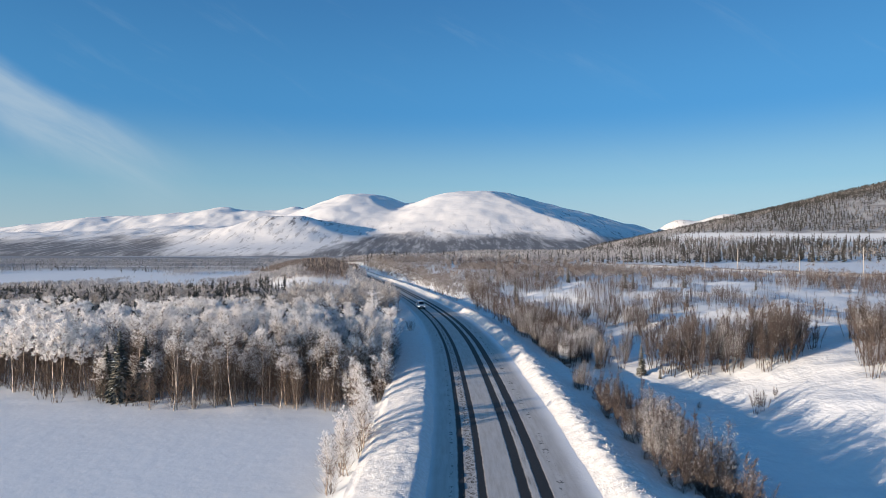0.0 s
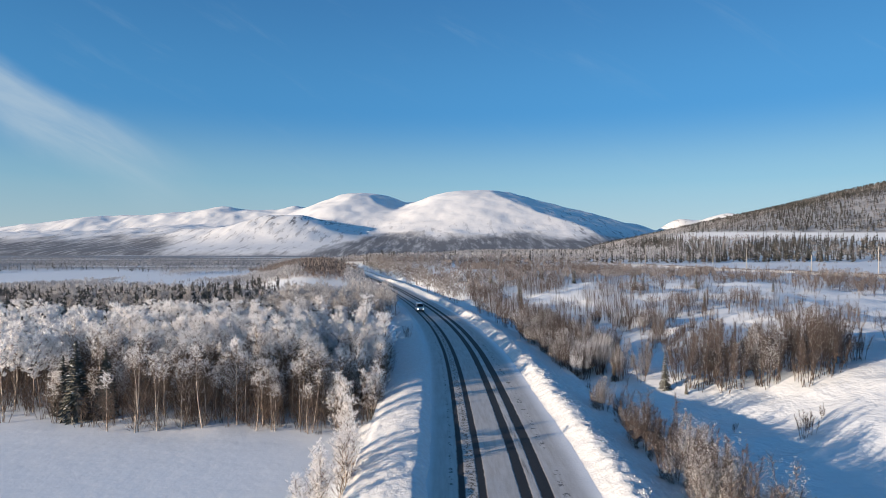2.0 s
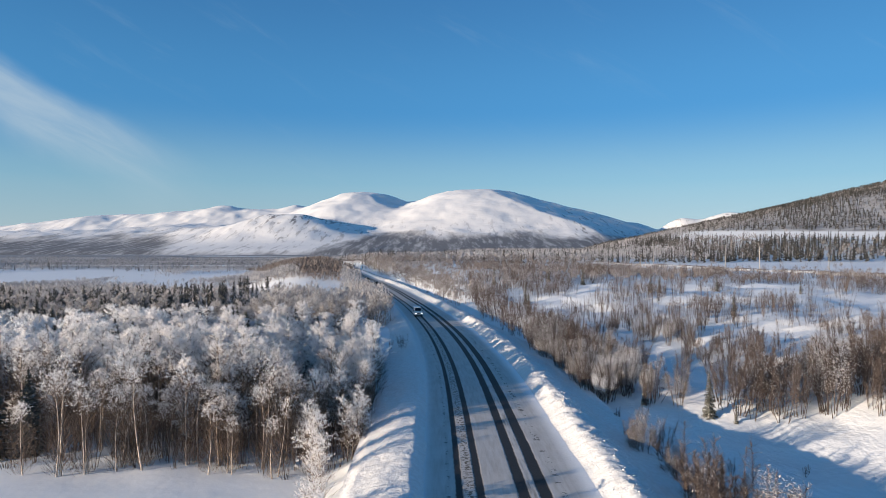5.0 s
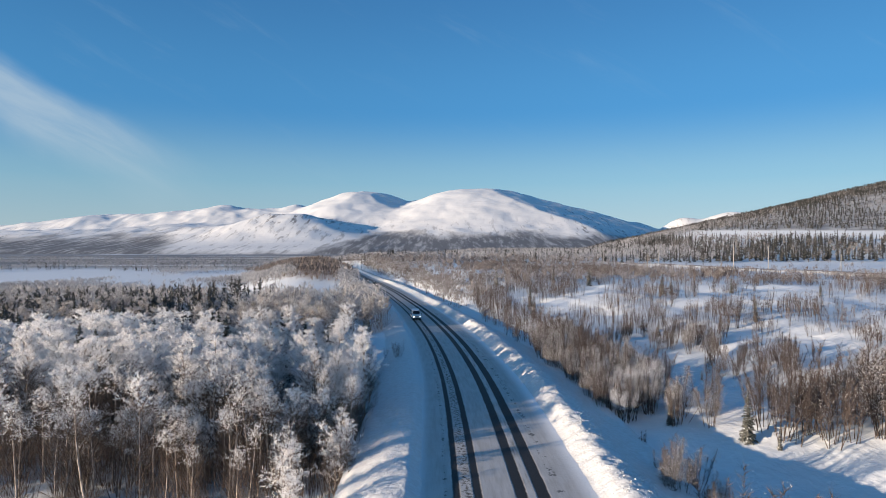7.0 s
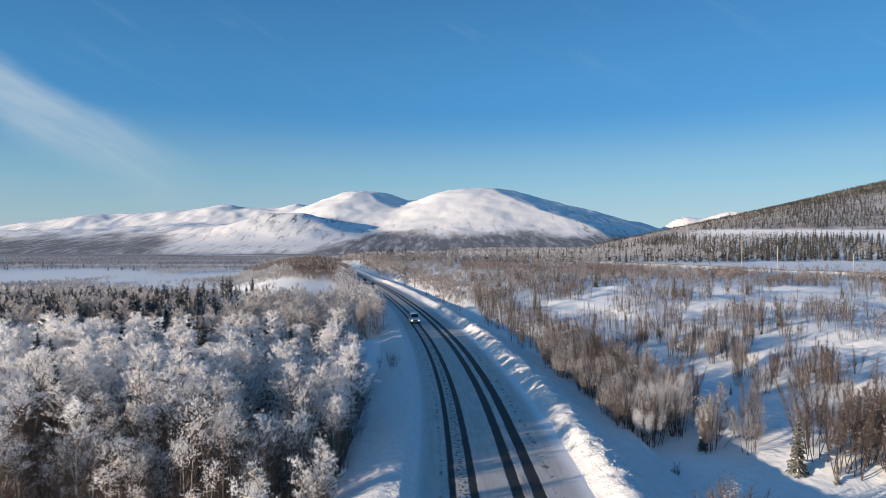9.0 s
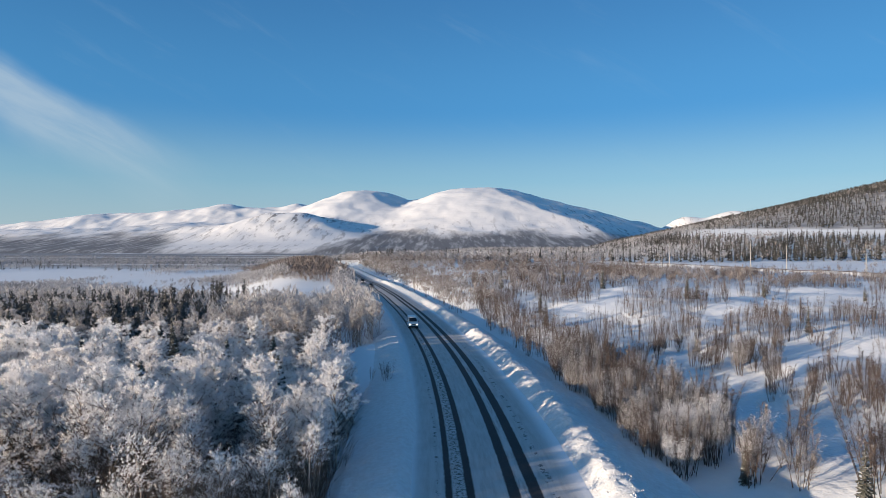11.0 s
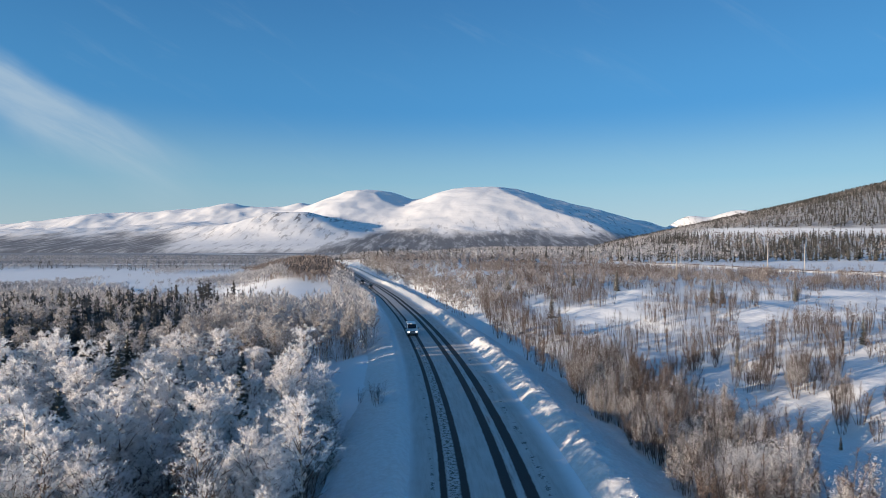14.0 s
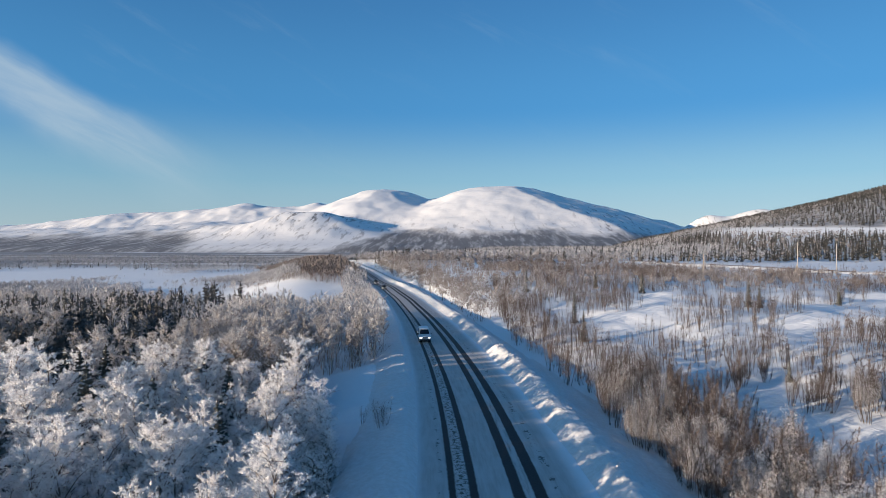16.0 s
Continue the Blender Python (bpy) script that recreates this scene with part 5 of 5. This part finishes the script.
def utility_pole(x, y, height, arms=1, lean=0.0, mat=None, label="grey utility pole with a crossarm beside the railway"):
    root = new("utility_pole")
    root.matrix_world = pose(x, y, float(ground_z(x, y)) - 0.1, lean, lean * 0.6, 25)
    g = Geo()
    g.tube([(0, 0, 0), (0, 0, height * 0.5), (0, 0, height)], [0.20, 0.17, 0.13], 8)
    mesh_object("post", mesh_of("post", *g.done(), True), mat or CONCRETE, root)
    for k in range(arms):
        z = height - 0.5 - 1.1 * k
        arm = part("crossarm", box_bm(-1.1, 1.1, 0.12, 0.24, z - 0.07, z + 0.07, 0.02), STEEL, root)
        for ix in (-1.0, 0.0, 1.0):
            bm = bmesh.new()
            bmesh.ops.create_cone(bm, cap_ends=True, segments=8, radius1=0.08, radius2=0.05, depth=0.22, matrix=Matrix.Translation((ix, 0.18, z + 0.18)))
            part("insulator", bm, INSULATOR, arm)
    return tagged(root, label, "utility pole", "poles of the line")


for px_, py_, ph, pa, pl in ((134.8, 305.7, 12.5, 1, 0), (119.2, 360.0, 12.5, 1, 0), (101.6, 410.0, 10.5, 1, 0), (157.7, 318.0, 11.5, 1, 0), (186.0, 262.0, 12.5, 1, 0), (92.0, 448.0, 10.5, 1, 0), (84.0, 486.0, 10.5, 1, 0), (172.0, 286.0, 8.0, 0, 0)):
    utility_pole(px_, py_, ph, pa, pl)
utility_pole(76.9, 253.4, 8.0, 1, 0, POLE_WOOD, "weathered wooden pole standing in open snow")
utility_pole(97.6, 239.5, 5.6, 0, 9, POLE_WOOD, "short leaning wooden pole in the snow")


def pole_frame(x, y):
    """Two poles leaning together with a tie beam."""
    root = new("pole_frame")
    root.matrix_world = pose(x, y, float(ground_z(x, y)) - 0.1, 0, 0, 10)
    for s in (-1, 1):
        g = Geo()
        g.tube([(s * 2.4, 0, 0), (s * 0.15, 0, 7.0)], [0.16, 0.12], 6)
        mesh_object("leg", mesh_of("leg", *g.done(), True), POLE_WOOD, root)
    part("tie_beam", box_bm(-1.6, 1.6, -0.07, 0.07, 3.1, 3.3, 0.02), POLE_WOOD, root)
    tagged(root, "wooden A-shaped pole frame near the railway", "pole frame", "poles of the line")


pole_frame(117.0, 372.0)


def shed(x, y, w, d, h, rot):
    root = new("shed")
    root.matrix_world = pose(x, y, float(ground_z(x, y)) - 0.2, 0, 0, rot)
    part("wall", box_bm(-w / 2, w / 2, -d / 2, d / 2, 0, h, 0.03), SHED_WALL, root)
    bm = bmesh.new()
    e = 0.5
    pts = [(-w / 2 - e, -d / 2 - e, h), (w / 2 + e, -d / 2 - e, h), (w / 2 + e, 0, h + 1.8), (-w / 2 - e, 0, h + 1.8), (-w / 2 - e, d / 2 + e, h), (w / 2 + e, d / 2 + e, h)]
    v = [bm.verts.new(p) for p in pts] + [bm.verts.new((p[0], p[1], p[2] + 0.35)) for p in pts]
    for f in ((6, 7, 8, 9), (9, 8, 11, 10), (0, 3, 2, 1), (3, 4, 5, 2), (0, 1, 7, 6), (5, 4, 10, 11), (1, 2, 8, 7), (2, 5, 11, 8), (3, 0, 6, 9), (4, 3, 9, 10)):
        bm.faces.new([v[i] for i in f])
    bmesh.ops.recalc_face_normals(bm, faces=bm.faces)
    part("roof", bm, SNOW, root, "thick snow on the roof")
    part("door", box_bm(-0.55, 0.55, -d / 2 - 0.08, -d / 2 - 0.004, 0.2, 2.2, 0.01), POLE_WOOD, root)
    for s in (-1, 1):
        win = part("window", box_bm(s * w * 0.3 - 0.5, s * w * 0.3 + 0.5, -d / 2 - 0.06, -d / 2 - 0.004, 1.1, 2.1, 0.01), POLE_WOOD, root)
        part("pane", box_bm(s * w * 0.3 - 0.4, s * w * 0.3 + 0.4, -d / 2 - 0.09, -d / 2 - 0.064, 1.2, 2.0), GLASS, win)
    tagged(root, "small dark timber shed under a snowy roof", "shed")


shed(92.0, 610.0, 9.0, 6.0, 2.8, 8)
